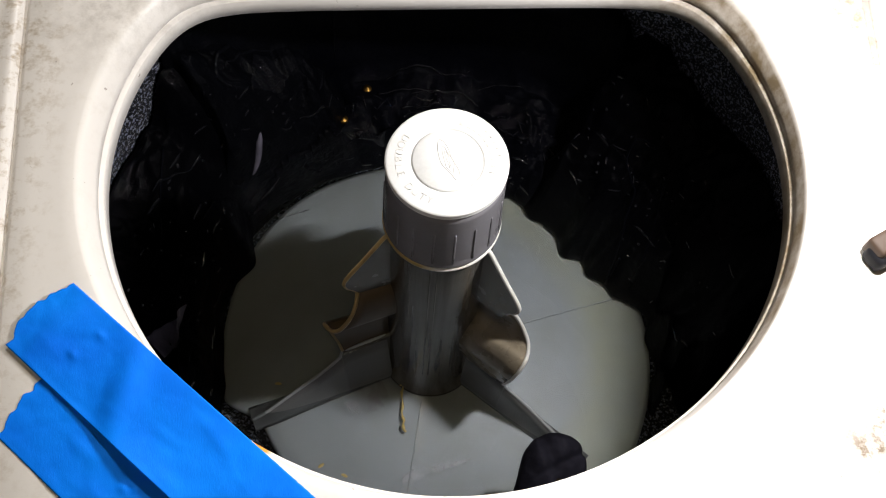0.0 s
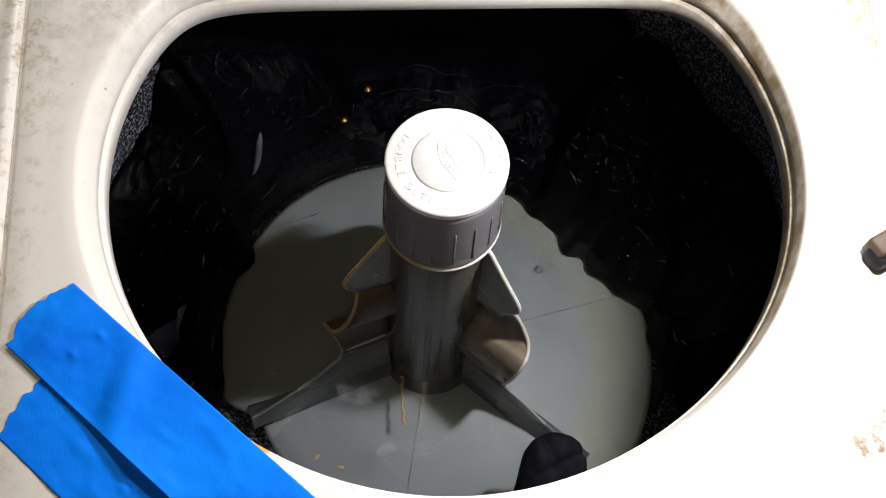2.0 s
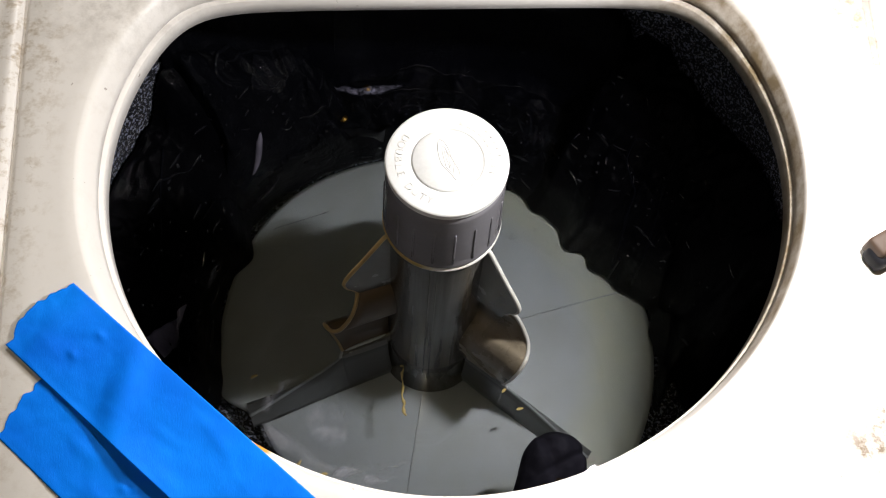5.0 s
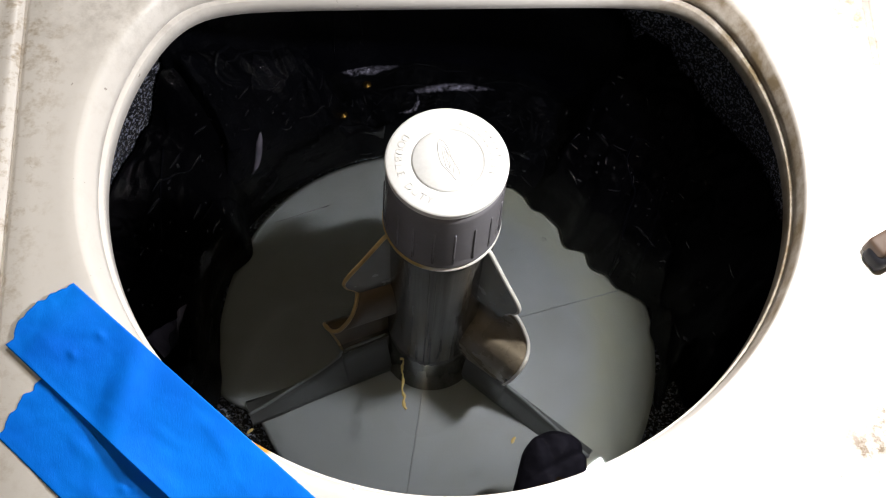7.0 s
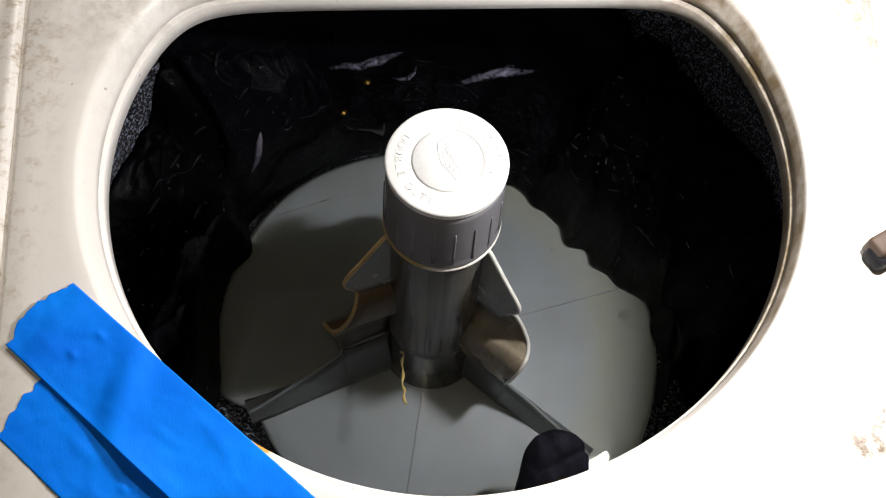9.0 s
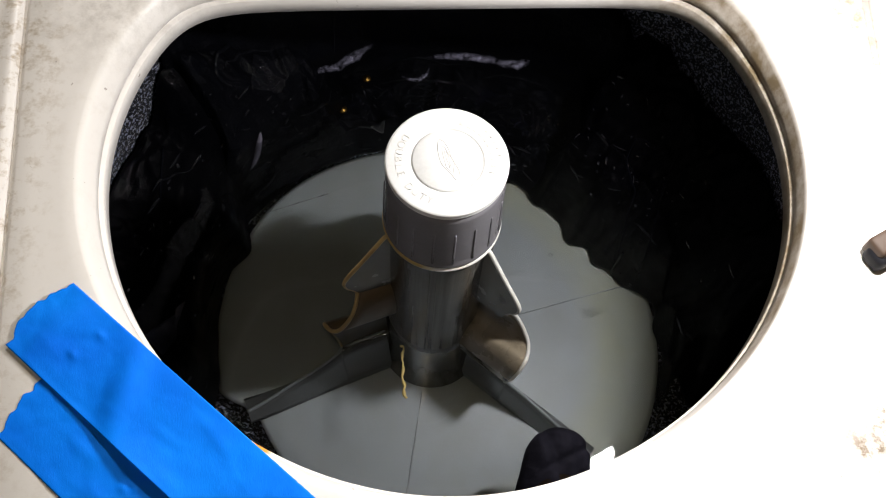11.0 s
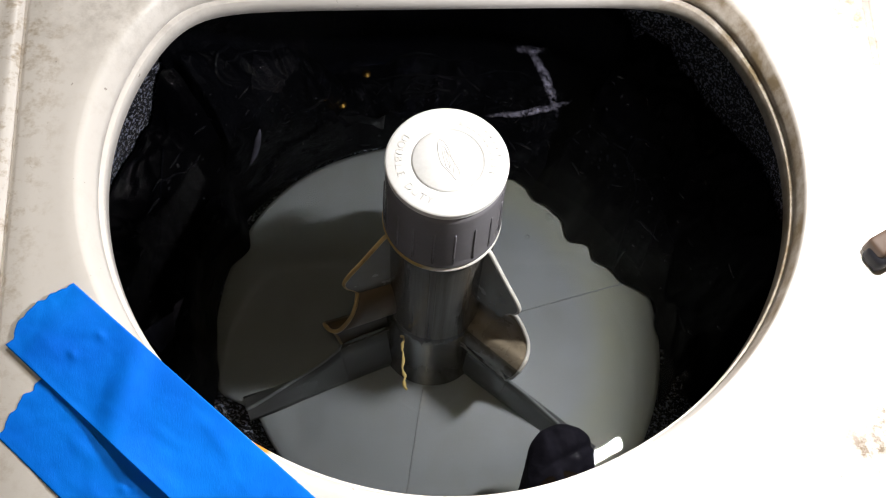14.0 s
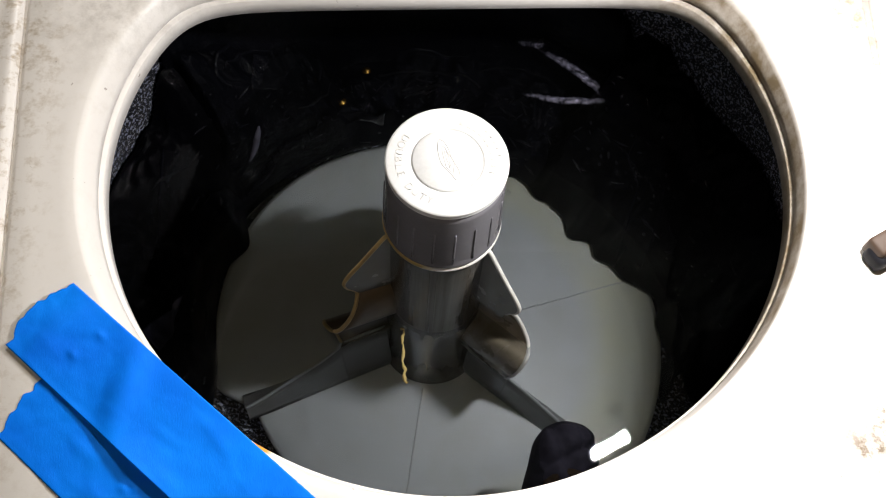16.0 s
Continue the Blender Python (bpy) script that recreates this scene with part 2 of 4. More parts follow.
def water_material():
    """Cloudy rinse water: refraction, mirror gloss at the surface and a little milkiness."""
    m, n, l, p = material("cloudy_water")
    n.remove(p)
    out = n["Material Output"]
    co = n.new("ShaderNodeTexCoord").outputs["Object"]
    b = n.new("ShaderNodeBump")
    b.inputs["Strength"].default_value, b.inputs["Distance"].default_value = 0.06, 0.004
    l.new(noise_node(n, l, 16, 2, 0.4, co), b.inputs["Height"])
    refr = n.new("ShaderNodeBsdfRefraction")
    refr.inputs["IOR"].default_value, refr.inputs["Roughness"].default_value = 1.333, 0.0
    refr.inputs["Color"].default_value = (0.50, 0.524, 0.535, 1)
    gloss = n.new("ShaderNodeBsdfGlossy")
    gloss.inputs["Roughness"].default_value = 0.0
    fres = n.new("ShaderNodeFresnel")
    fres.inputs["IOR"].default_value = 1.333
    for s in (refr, gloss, fres):
        l.new(b.outputs[0], s.inputs["Normal"])
    surf = n.new("ShaderNodeMixShader")
    l.new(fres.outputs[0], surf.inputs[0]), l.new(refr.outputs[0], surf.inputs[1]), l.new(gloss.outputs[0], surf.inputs[2])
    milk = n.new("ShaderNodeBsdfDiffuse")
    milk.inputs["Color"].default_value = (0.30, 0.31, 0.29, 1)
    both = n.new("ShaderNodeMixShader")
    both.inputs[0].default_value = 0.0022
    l.new(surf.outputs[0], both.inputs[1]), l.new(milk.outputs[0], both.inputs[2])
    l.new(both.outputs[0], out.inputs["Surface"])
    return m


WATER = water_material()


def film_material(name, colour, cover, scale, crisp):
    """Thin suds: patches of pale film over clear gaps, thinning out towards the edge."""
    m, n, l, p = material(name)
    co = n.new("ShaderNodeTexCoord")
    p.inputs["Base Color"].default_value = (*colour, 1)
    p.inputs["Roughness"].default_value = 0.5
    sep = n.new("ShaderNodeSeparateXYZ")
    l.new(co.outputs["UV"], sep.inputs[0])

    def math_node(kind, a, b):
        k = n.new("ShaderNodeMath")
        k.operation, k.use_clamp = kind, kind == "MULTIPLY"
        for s, v in ((k.inputs[0], a), (k.inputs[1], b)):
            if isinstance(v, (int, float)):
                s.default_value = v
            else:
                l.new(v, s)
        return k.outputs[0]

    def hump(x):
        return math_node("MULTIPLY", math_node("MULTIPLY", x, math_node("SUBTRACT", 1.0, x)), 4.0)
    body = math_node("MULTIPLY", math_node("MULTIPLY", hump(sep.outputs[0]), hump(sep.outputs[1])), crisp)
    patchy = ramp(n, l, noise_node(n, l, scale, 6, 0.7, co.outputs["Object"]), [(0.40, grey(0.0)), (0.64, grey(cover))])
    l.new(math_node("MULTIPLY", body, patchy), p.inputs["Alpha"])
    bump(n, l, p, noise_node(n, l, 500, 3, 0.5, co.outputs["Object"]), 0.4, 0.001)
    return m


SUDS = film_material("suds", (0.44, 0.43, 0.58), 0.50, 190, 1.0)
SCUM = film_material("scum", (0.46, 0.46, 0.52), 0.35, 38, 3.5)


def bubble_material():
    m, n, l, p = material("bubble_film")
    n.remove(p)
    clear, gloss, fres, both = n.new("ShaderNodeBsdfTransparent"), n.new("ShaderNodeBsdfGlossy"), n.new("ShaderNodeFresnel"), n.new("ShaderNodeMixShader")
    clear.inputs["Color"].default_value = (0.90, 0.90, 0.91, 1)
    gloss.inputs["Roughness"].default_value = 0.14
    fres.inputs["IOR"].default_value = 1.6
    l.new(fres.outputs[0], both.inputs[0]), l.new(clear.outputs[0], both.inputs[1]), l.new(gloss.outputs[0], both.inputs[2])
    l.new(both.outputs[0], n["Material Output"].inputs["Surface"])
    return m


BUBBLE = bubble_material()


# ---- mesh helpers ----
def mesh_from(name, bm, mat, smooth=True):
    bmesh.ops.recalc_face_normals(bm, faces=bm.faces)
    me = bpy.data.meshes.new(name)
    bm.to_mesh(me)
    bm.free()
    me.materials.append(mat)
    if smooth:
        me.shade_smooth()
    return me


def thing(name, bm, mat, label, category, group="", kind="", smooth=True):
    return tagged(new(name, mesh_from(name, bm, mat, smooth)), label, category, group, kind)


def part(name, bm, mat, parent, label="", smooth=True):
    ob = new(name, mesh_from(name, bm, mat, smooth))
    ob.parent = parent
    return tagged(ob, label)


def empty(name, place, label, category, group="", kind=""):
    ob = new(name)
    ob.location = place
    return tagged(ob, label, category, group, kind)


def strip(bm, rings, closed=True):
    """Faces between rings of equal length; rings are lists of vectors."""
    vs = [[bm.verts.new(p) for p in ring] for ring in rings]
    n = len(vs[0])
    for a, b in zip(vs, vs[1:]):
        for i in range(n if closed else n - 1):
            j = (i + 1) % n
            bm.faces.new((a[i], a[j], b[j], b[i]))
    return vs


def lathe(profile, n=96, cap_top=False, cap_bottom=False):
    """A turned body from (radius, height) pairs, top first."""
    bm = bmesh.new()
    ang = [2 * math.pi * i / n for i in range(n)]
    vs = strip(bm, [[Vector((r * math.cos(a), r * math.sin(a), z)) for a in ang] for r, z in profile])
    if cap_top:
        bm.faces.new(vs[0])
    if cap_bottom:
        bm.faces.new(list(reversed(vs[-1])))
    return bm


def box(bm, lo, hi, bevel=0.0):
    vs = [bm.verts.new((x, y, z)) for x in (lo[0], hi[0]) for y in (lo[1], hi[1]) for z in (lo[2], hi[2])]
    fs = [bm.faces.new([vs[i] for i in f]) for f in ((0, 1, 3, 2), (4, 6, 7, 5), (0, 4, 5, 1), (2, 3, 7, 6), (0, 2, 6, 4), (1, 5, 7, 3))]
    if bevel:
        bmesh.ops.bevel(bm, geom=list({e for f in fs for e in f.edges}), offset=bevel, segments=3, affect="EDGES", profile=0.5)
    return bm


def plate(bm, outline, thick, to_world):
    """A slab from an outline [(a, b), ...] with the thickness along the third local axis."""
    lo = [bm.verts.new(to_world(a, b, -thick / 2)) for a, b in outline]
    hi = [bm.verts.new(to_world(a, b, thick / 2)) for a, b in outline]
    n = len(outline)
    bm.faces.new(hi)
    bm.faces.new(list(reversed(lo)))
    for i in range(n):
        j = (i + 1) % n
        bm.faces.new((lo[i], lo[j], hi[j], hi[i]))
    return bm


def smooth_line(points, steps=6):
    """A Catmull-Rom line through the points."""
    pts = [Vector(p) for p in points]
    out = []
    for i in range(len(pts) - 1):
        a, b, c, d = pts[max(i - 1, 0)], pts[i], pts[i + 1], pts[min(i + 2, len(pts) - 1)]
        for k in range(steps):
            t = k / steps
            out.append(0.5 * ((2 * b) + (c - a) * t + (2 * a - 5 * b + 4 * c - d) * t * t + (3 * b - a - 3 * c + d) * t ** 3))
    return out + [pts[-1]]


def tube(bm, line, radius, n=8):
    rings = []
    for i, p in enumerate(line):
        d = (line[min(i + 1, len(line) - 1)] - line[max(i - 1, 0)]).normalized()
        s = d.cross(Vector((0, 0, 1)))
        s = s.normalized() if s.length > 1e-4 else Vector((1, 0, 0))
        u = d.cross(s)
        r = radius(i / (len(line) - 1)) if callable(radius) else radius
        rings.append([p + r * (math.cos(2 * math.pi * k / n) * s + math.sin(2 * math.pi * k / n) * u) for k in range(n)])
    vs = strip(bm, rings)
    bm.faces.new(list(reversed(vs[0])))
    bm.faces.new(vs[-1])
    return bm


# ---- room ----
def room():
    bm = bmesh.new()
    box(bm, (-1.9, -1.7, -0.1), (1.9, 2.1, 0.0))
    thing("floor", bm, CONCRETE, "plain grey concrete utility room floor", "floor", kind="structure", smooth=False)
    for name, lo, hi in (("wall_north", (-1.9, 2.1, 0), (1.9, 2.2, 2.4)), ("wall_south", (-1.9, -1.8, 0), (1.9, -1.7, 2.4)),
                         ("wall_east", (1.9, -1.8, 0), (2.0, 2.2, 2.4)), ("wall_west", (-2.0, -1.8, 0), (-1.9, 2.2, 2.4))):
        thing(name, box(bmesh.new(), lo, hi), PLASTER, "plain dull plaster utility room wall", "wall", kind="structure", smooth=False)
    thing("ceiling", box(bmesh.new(), (-2.0, -1.8, 2.4), (2.0, 2.2, 2.5)), PLASTER, "plain dull plaster ceiling", "ceiling", kind="structure", smooth=False)


room()


# ---- washing machine ----
def opening(a):
    """Radius of the lid opening at the angle a: a circle cut straight at the back, with rounded corners."""
    s = math.sin(a)
    r = 0.2135 + 0.011 * max(0.0, math.cos(a - 0.12)) ** 3 * (1 if math.cos(a) > 0 else 0) + 0.004 * max(0.0, -math.cos(a)) ** 3
    if s > 0:
        flat = 0.1345 / max(s, 1e-4)
        k = 14.0
        r = (r ** -k + flat ** -k) ** (-1 / k)
    return r


def washing_machine():
    m = empty("washing_machine", (0, 0, 0), "old cream enamel top-loading washing machine, lid open, stained", "washing machine")
    n = 240
    ang = [2 * math.pi * i / n for i in range(n)]
    y0, y1 = -0.30, 0.27

    def right(y):
        return 0.2816 + 0.103 * y

    def left(y):
        return -0.2639 - 0.0604 * y

    def edge(a):
        c, s = math.cos(a), math.sin(a)
        kx = 0.2816 / max(c - 0.103 * s, 1e-6) if c > 0 else 0.2639 / max(-c - 0.0604 * s, 1e-6)
        ky = (y1 if s > 0 else y0) / s if abs(s) > 1e-6 else 1e9
        return min(kx, ky)

    bm = bmesh.new()
    rings = []
    def roll(a):
        # width of the rolled edge: tight on the right, broad at the back right corner and on the left
        d = math.degrees(a)
        left = 0.5 - 0.5 * math.cos(a)
        return 0.0048 + 0.0105 * math.exp(-((d - 30) / 15) ** 2) + 0.0060 * left + 0.003 * math.exp(-((d - 148) / 22) ** 2)

    for off, dz in ((1.1, -0.033), (0.3, -0.0348), (0.0, -0.0336), (-0.02, -0.0210), (0.02, -0.0204), (0.34, -0.0198), (0.38, -0.0189), (0.20, -0.0180), (0.30, -0.0130), (0.50, -0.0085), (0.66, -0.0045), (0.80, -0.0020), (0.95, -0.0006), (1.15, 0.0), (1.9, 0.0)):
        rings.append([Vector(((opening(a) + off * roll(a)) * math.cos(a), (opening(a) + off * roll(a)) * math.sin(a), DECK_Z + dz)) for a in ang])
    for f in (0.25, 0.6, 1.0):
        rings.append([Vector((((opening(a) + 1.9 * roll(a)) * (1 - f) + edge(a) * f) * math.cos(a), ((opening(a) + 1.9 * roll(a)) * (1 - f) + edge(a) * f) * math.sin(a), DECK_Z)) for a in ang])
    for off, dz in ((0.0020, -0.0007), (0.0036, -0.0026), (0.0042, -0.006), (0.0042, -0.016)):
        rings.append([Vector(((edge(a) + off) * math.cos(a), (edge(a) + off) * math.sin(a), DECK_Z + dz)) for a in ang])
    strip(bm, rings)
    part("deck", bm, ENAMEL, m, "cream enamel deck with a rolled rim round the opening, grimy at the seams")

    # outer rails beyond the seam of the deck
    ys = [-0.36 + 0.72 * k / 24 for k in range(25)]
    for side, inner, xb in ((-1, left, -0.345), (1, right, 0.345)):
        bm = bmesh.new()
        if side < 0:
            # a soft raised ridge where the deck meets the rail
            prof = [(0.0046, -0.010), (0.0048, -0.0012), (0.0060, 0.0006), (0.0085, 0.0020), (0.0120, 0.0023), (0.0160, 0.0012), (0.020, 0.0006)]
        else:
            prof = [(0.0075, -0.016), (0.0075, -0.003), (0.0090, -0.0008), (0.0120, 0.0004), (0.020, 0.0008)]
        rows = [[Vector((inner(y) + side * o, y, DECK_Z + z)) for y in ys] for o, z in prof]
        rows += [[Vector((xb - side * o, y, DECK_Z + z)) for y in ys] for o, z in ((0.004, 0.001), (0.0, -0.003), (0.0, -0.03))]
        strip(bm, rows, closed=False)
        part("side_rail", bm, ENAMEL, m)
        bm = bmesh.new()
        strip(bm, [[Vector((inner(y) + side * o, y, DECK_Z - 0.0028)) for y in ys] for o in (0.002, 0.012)], closed=False)
        part("seam_floor", bm, ENAMEL, m)
    for ya, yb in ((y0, -0.36), (y1, 0.36)):
        bm = box(bmesh.new(), (-0.25, min(ya, yb) + 0.006, DECK_Z - 0.02), (0.255, max(ya, yb) - 0.006, DECK_Z), 0.002)
        part("end_rail", bm, ENAMEL, m)
    for name, lo, hi in (("front_panel", (-0.345, -0.365, 0.02), (0.345, -0.36, 0.90)), ("back_panel", (-0.345, 0.36, 0.02), (0.345, 0.365, 0.90)),
                         ("side_panel", (-0.35, -0.365, 0.02), (-0.345, 0.365, 0.90)), ("side_panel", (0.345, -0.365, 0.02), (0.35, 0.365, 0.90))):
        part(name, box(bmesh.new(), lo, hi, 0.0015), ENAMEL, m)
    for sx in (-0.3, 0.3):
        for sy in (-0.31, 0.31):
            bm = lathe([(0.012, 0.03), (0.012, 0.012), (0.022, 0.008), (0.022, 0.0)], 20, True, True)
            bmesh.ops.translate(bm, vec=(sx, sy, 0), verts=bm.verts)
            part("foot", bm, DARK, m)
    # basket: wall with a rolled top ring, and floor
    prof = [(0.266, 0.876), (0.264, 0.870), (0.270, 0.862), (0.290, 0.854), (TUB_R, 0.844), (TUB_R, 0.70), (TUB_R, 0.56), (0.296, 0.525), (0.280, 0.503), (0.24, FLOOR_Z + 0.002), (0.05, FLOOR_Z)]
    part("basket", lathe(prof, 128), SPECKLE, m, "black speckled porcelain wash basket")
    bm = lathe([(0.325, 0.87), (0.325, 0.46), (0.31, 0.45), (0.03, 0.45)], 64)
    part("outer_tub", bm, SPECKLE, m)
    # lid arm that reaches over the deck from the side rail, with a rubber tip
    arm = bmesh.new()
    box(arm, (0.0, -0.0070, 0.0), (0.075, 0.0070, 0.015), 0.003)
    bmesh.ops.transform(arm, matrix=Matrix.Translation((0.2475, -0.0865, DECK_Z + 0.0015)) @ Matrix.Rotation(radians(26), 4, "Z"), verts=arm.verts)
    arm = part("lid_arm", arm, BROWN, m, "brown plastic lid arm with a black rubber tip")
    tip = bmesh.new()
    box(tip, (-0.0010, -0.0090, 0.0), (0.013, 0.0055, 0.0125), 0.0035)
    bmesh.ops.transform(tip, matrix=Matrix.Translation((0.2475, -0.0885, DECK_Z - 0.0005)) @ Matrix.Rotation(radians(26), 4, "Z"), verts=tip.verts)
    part("rubber_tip", tip, DARK, arm)
    return m


washing_machine()

# ---- tape on the deck ----
def tape(name, s0, s1, p0, p1, z, lift, seed, label):
    """A strip of masking tape with a torn end, along the front left of the opening. p: across, s: along."""
    start, along, across = Vector((-0.220, -0.088, 0)), Vector((0.737, -0.676, 0)), Vector((-0.676, -0.737, 0))
    bm = bmesh.new()
    top, bot = [], []
    for j in range(57):
        f = j / 56
        rt, rb = [], []
        torn = s0 + 0.0045 * noise.noise(Vector((f * 5, seed, 0))) + 0.0012 * noise.noise(Vector((f * 13, seed, 4))) - 0.006 * math.sin(math.pi * f)
        for i in range(121):
            g = i / 120
            s = torn + (s1 - torn) * g ** 1.3
            p = p0 + (p1 - p0) * f
            q = start + along * s + across * p
            h = 0.0004 + 0.0006 * abs(noise.noise(Vector((s * 60, p * 60, seed)))) + 0.0002 * noise.noise(Vector((s * 170, p * 120, seed))) + lift(s, f) + 0.0012 * max(0, noise.noise(Vector((s * 28, p * 90, seed + 2)))) ** 2 + sum(0.0010 * math.exp(-((s - a) ** 2 + (p - c) ** 2) / 0.0024 ** 2) for a, c in ((0.0323, 0.0291), (0.0358, 0.0117), (0.1124, 0.0568), (0.108, 0.061)))
            rt.append(q + Vector((0, 0, z + h)))
            rb.append(q + Vector((0, 0, z + h - 0.00025)))
        top.append(rt)
        bot.append(rb)
    vt = strip(bm, top, closed=False)
    vb = strip(bm, bot, closed=False)
    for x, y in ((vt[0], vb[0]), (vt[-1], vb[-1]), ([v[0] for v in vt], [v[0] for v in vb]), ([v[-1] for v in vt], [v[-1] for v in vb])):
        for i in range(len(x) - 1):
            bm.faces.new((x[i], x[i + 1], y[i + 1], y[i]))
    return thing(name, bm, TAPE, label, "tape", "tape on the deck")


def buckle(s, f):
    return 0.0050 * max(0.0, (f - 0.50) / 0.50) ** 2 * math.exp(-((s - 0.105) / 0.028) ** 2) + 0.0042 * math.exp(-((s - 0.062 - 0.016 * f) / 0.010) ** 2) * math.sin(math.pi * f) + 0.0016 * math.exp(-((s - 0.020 + 0.010 * f) / 0.006) ** 2) * math.sin(math.pi * f)


tape("masking_tape", 0.036, 0.30, 0.036, 0.0850, DECK_Z, lambda s, f: 0.0, 3.0, "lower strip of blue masking tape with a torn end")
tape("masking_tape", 0.0, 0.30, 0.0, 0.0490, DECK_Z + 0.0014, buckle, 7.0, "blue masking tape, torn end, buckled, stuck over another strip")



# ---- agitator ----
FINS = (-161.5, -40.5, 79.0)


def agitator():
    ag = empty("agitator", (0, 0, FLOOR_Z), "grey plastic washer agitator with a white cap and three fins", "agitator")

    def own(name, bm, mat, parent=None, label="", smooth=True):
        bmesh.ops.translate(bm, vec=(0, 0, -FLOOR_Z), verts=bm.verts)
        return part(name, bm, mat, parent or ag, label, smooth)

    z = CAP_Z
    cap = own("cap", lathe([(0.0005, z + 0.001), (0.0230, z + 0.001), (0.0236, z + 0.0011), (0.0238, z + 0.0011), (0.0240, z + 0.0017), (0.0249, z + 0.0020), (0.0300, z + 0.0020), (0.0390, z + 0.0018), (0.0402, z + 0.0014), (0.0406, z + 0.0006), (0.0406, z - 0.0006), (0.0398, z - 0.0010), (0.0397, z - 0.0018), (0.0404, z - 0.0023), (0.0404, z - 0.0036), (0.0385, z - 0.0040)], 128, True), CAP, label="off-white round cap with raised lettering")
    button = own("button", lathe([(0.0005, z + 0.0027), (0.0221, z + 0.0025), (0.0229, z + 0.0019), (0.0233, z + 0.0004)], 96, True), CAP, cap)
    # emblem outline on the button
    for k, (ax, ay) in enumerate(((0.0040, 0.0155), (0.0026, 0.0098), (0.0012, 0.0045))):
        line = []
        for i in range(40):
            a = 2 * math.pi * i / 39
            u, v = ax * math.sin(a) * (1 + 0.25 * math.sin(3 * a + k)), ay * math.cos(a) + 0.0025 * k * math.sin(a) + 0.0008 * math.sin(5 * a)
            c, s = math.cos(radians(20)), math.sin(radians(20))
            line.append(Vector((0.0005 + c * u - s * v, s * u + c * v, z + 0.0026)))
        own("emblem", tube(bmesh.new(), line, 0.00035, 6), EMBOSS, button)
    # lettering round the left of the cap, read from the middle of the top
    for i, ch in enumerate("DOUBLE DUTY"):
        if ch == " ":
            continue
        a = radians(147 + i * 10.0)
        cu = bpy.data.curves.new("letter", "FONT")
        cu.body, cu.size, cu.extrude, cu.align_x, cu.align_y = ch, 0.0070, 0.0003, "CENTER", "CENTER"
        tmp = bpy.data.objects.new("letter_curve", cu)
        scene.collection.objects.link(tmp)
        me = bpy.data.meshes.new_from_object(tmp.evaluated_get(bpy.context.evaluated_depsgraph_get()))
        bpy.data.objects.remove(tmp)
        me.materials.append(EMBOSS)
        ob = new("letter", me)
        ob.parent = cap
        ob.matrix_local = Matrix.Translation((0.0316 * math.cos(a), 0.0316 * math.sin(a), z + 0.0021 - FLOOR_Z)) @ Matrix.Rotation(a + math.pi / 2, 4, "Z")
    # raised bars in place of the product's name
    for r, count, a0, da, w in ((0.0300, 10, 68, -9.5, 0.0030), (0.0352, 5, 38, -8.0, 0.0022)):
        for i in range(count):
            a = radians(a0 + i * da)
            bm = box(bmesh.new(), (-0.0018, -w / 2, 0), (0.0018, w / 2, 0.0006), 0.0002)
            bmesh.ops.transform(bm, matrix=Matrix.Translation((r * math.cos(a), r * math.sin(a), z + 0.0017)) @ Matrix.Rotation(a, 4, "Z"), verts=bm.verts)
            own("raised_bar", bm, EMBOSS, cap)

    h = z - 0.074
    housing = own("housing", lathe([(0.0380, z - 0.0036), (0.0384, z - 0.0046), (0.0396, z - 0.0054), (0.0402, z - 0.012), (0.0418, h + 0.008), (0.0421, h + 0.004), (0.0427, h + 0.002), (0.0427, h), (0.0415, h - 0.002), (0.036, h - 0.002)], 128), SKIRT, label="grey ribbed housing under the cap")
    for i in range(18):
        a = radians(-103 + 20 * i)
        bm = bmesh.new()
        line = [Vector((0.0403 + (0.0418 - 0.0403) * (1 - f) * 0.9 + 0.0002, 0, h + 0.005 + 0.042 * f)) for f in (0, 0.25, 0.5, 0.75, 0.97, 1)]
        tube(bm, line, lambda s: 0.0009 if s < 0.99 else 0.0004, 8)
        bmesh.ops.rotate(bm, cent=(0, 0, 0), matrix=Matrix.Rotation(a, 3, "Z"), verts=bm.verts)
        own("rib", bm, SKIRT, housing)
    # lip of the column below the housing: a narrow pale ring
    own("lip", lathe([(0.038, h - 0.0025), (0.0424, h - 0.0030), (0.0432, h - 0.0042), (0.0428, h - 0.0058), (0.0412, h - 0.0066)], 128), LIP, label="pale lip round the top of the column")
    own("column", lathe([(0.0405, h - 0.006), (0.0407, h - 0.05), (0.0408, h - 0.13), (0.0410, 0.60), (0.0416, 0.560), (0.0435, 0.543), (0.0475, 0.530), (0.050, 0.520)], 128), STREAKY)
    for az in (-104, -97, -190, -10, 20, 50, 110, 140):
        bm = bmesh.new()
        plate(bm, [(0.0398, h - 0.008), (0.0412, h - 0.012), (0.0414, 0.575), (0.0398, 0.57)], 0.0010, lambda a, b, c: Vector((a, c, b)))
        bmesh.ops.rotate(bm, cent=(0, 0, 0), matrix=Matrix.Rotation(radians(az), 3, "Z"), verts=bm.verts)
        own("column_bead", bm, STREAKY)

    # base skirt: a shallow cone with a rolled edge, thin seams across it
    n = 192
    def reach(a):
        d = (math.degrees(a) + 360) % 360
        f = max(0.0, min(1.0, (d - 192) / 8)) * max(0.0, min(1.0, (318 - d) / 30))
        return 0.2170 + 0.0090 * math.cos(a) + 0.003 * math.sin(a) + 0.010 * math.exp(-((d - 131) / 28) ** 2) - 0.029 * f
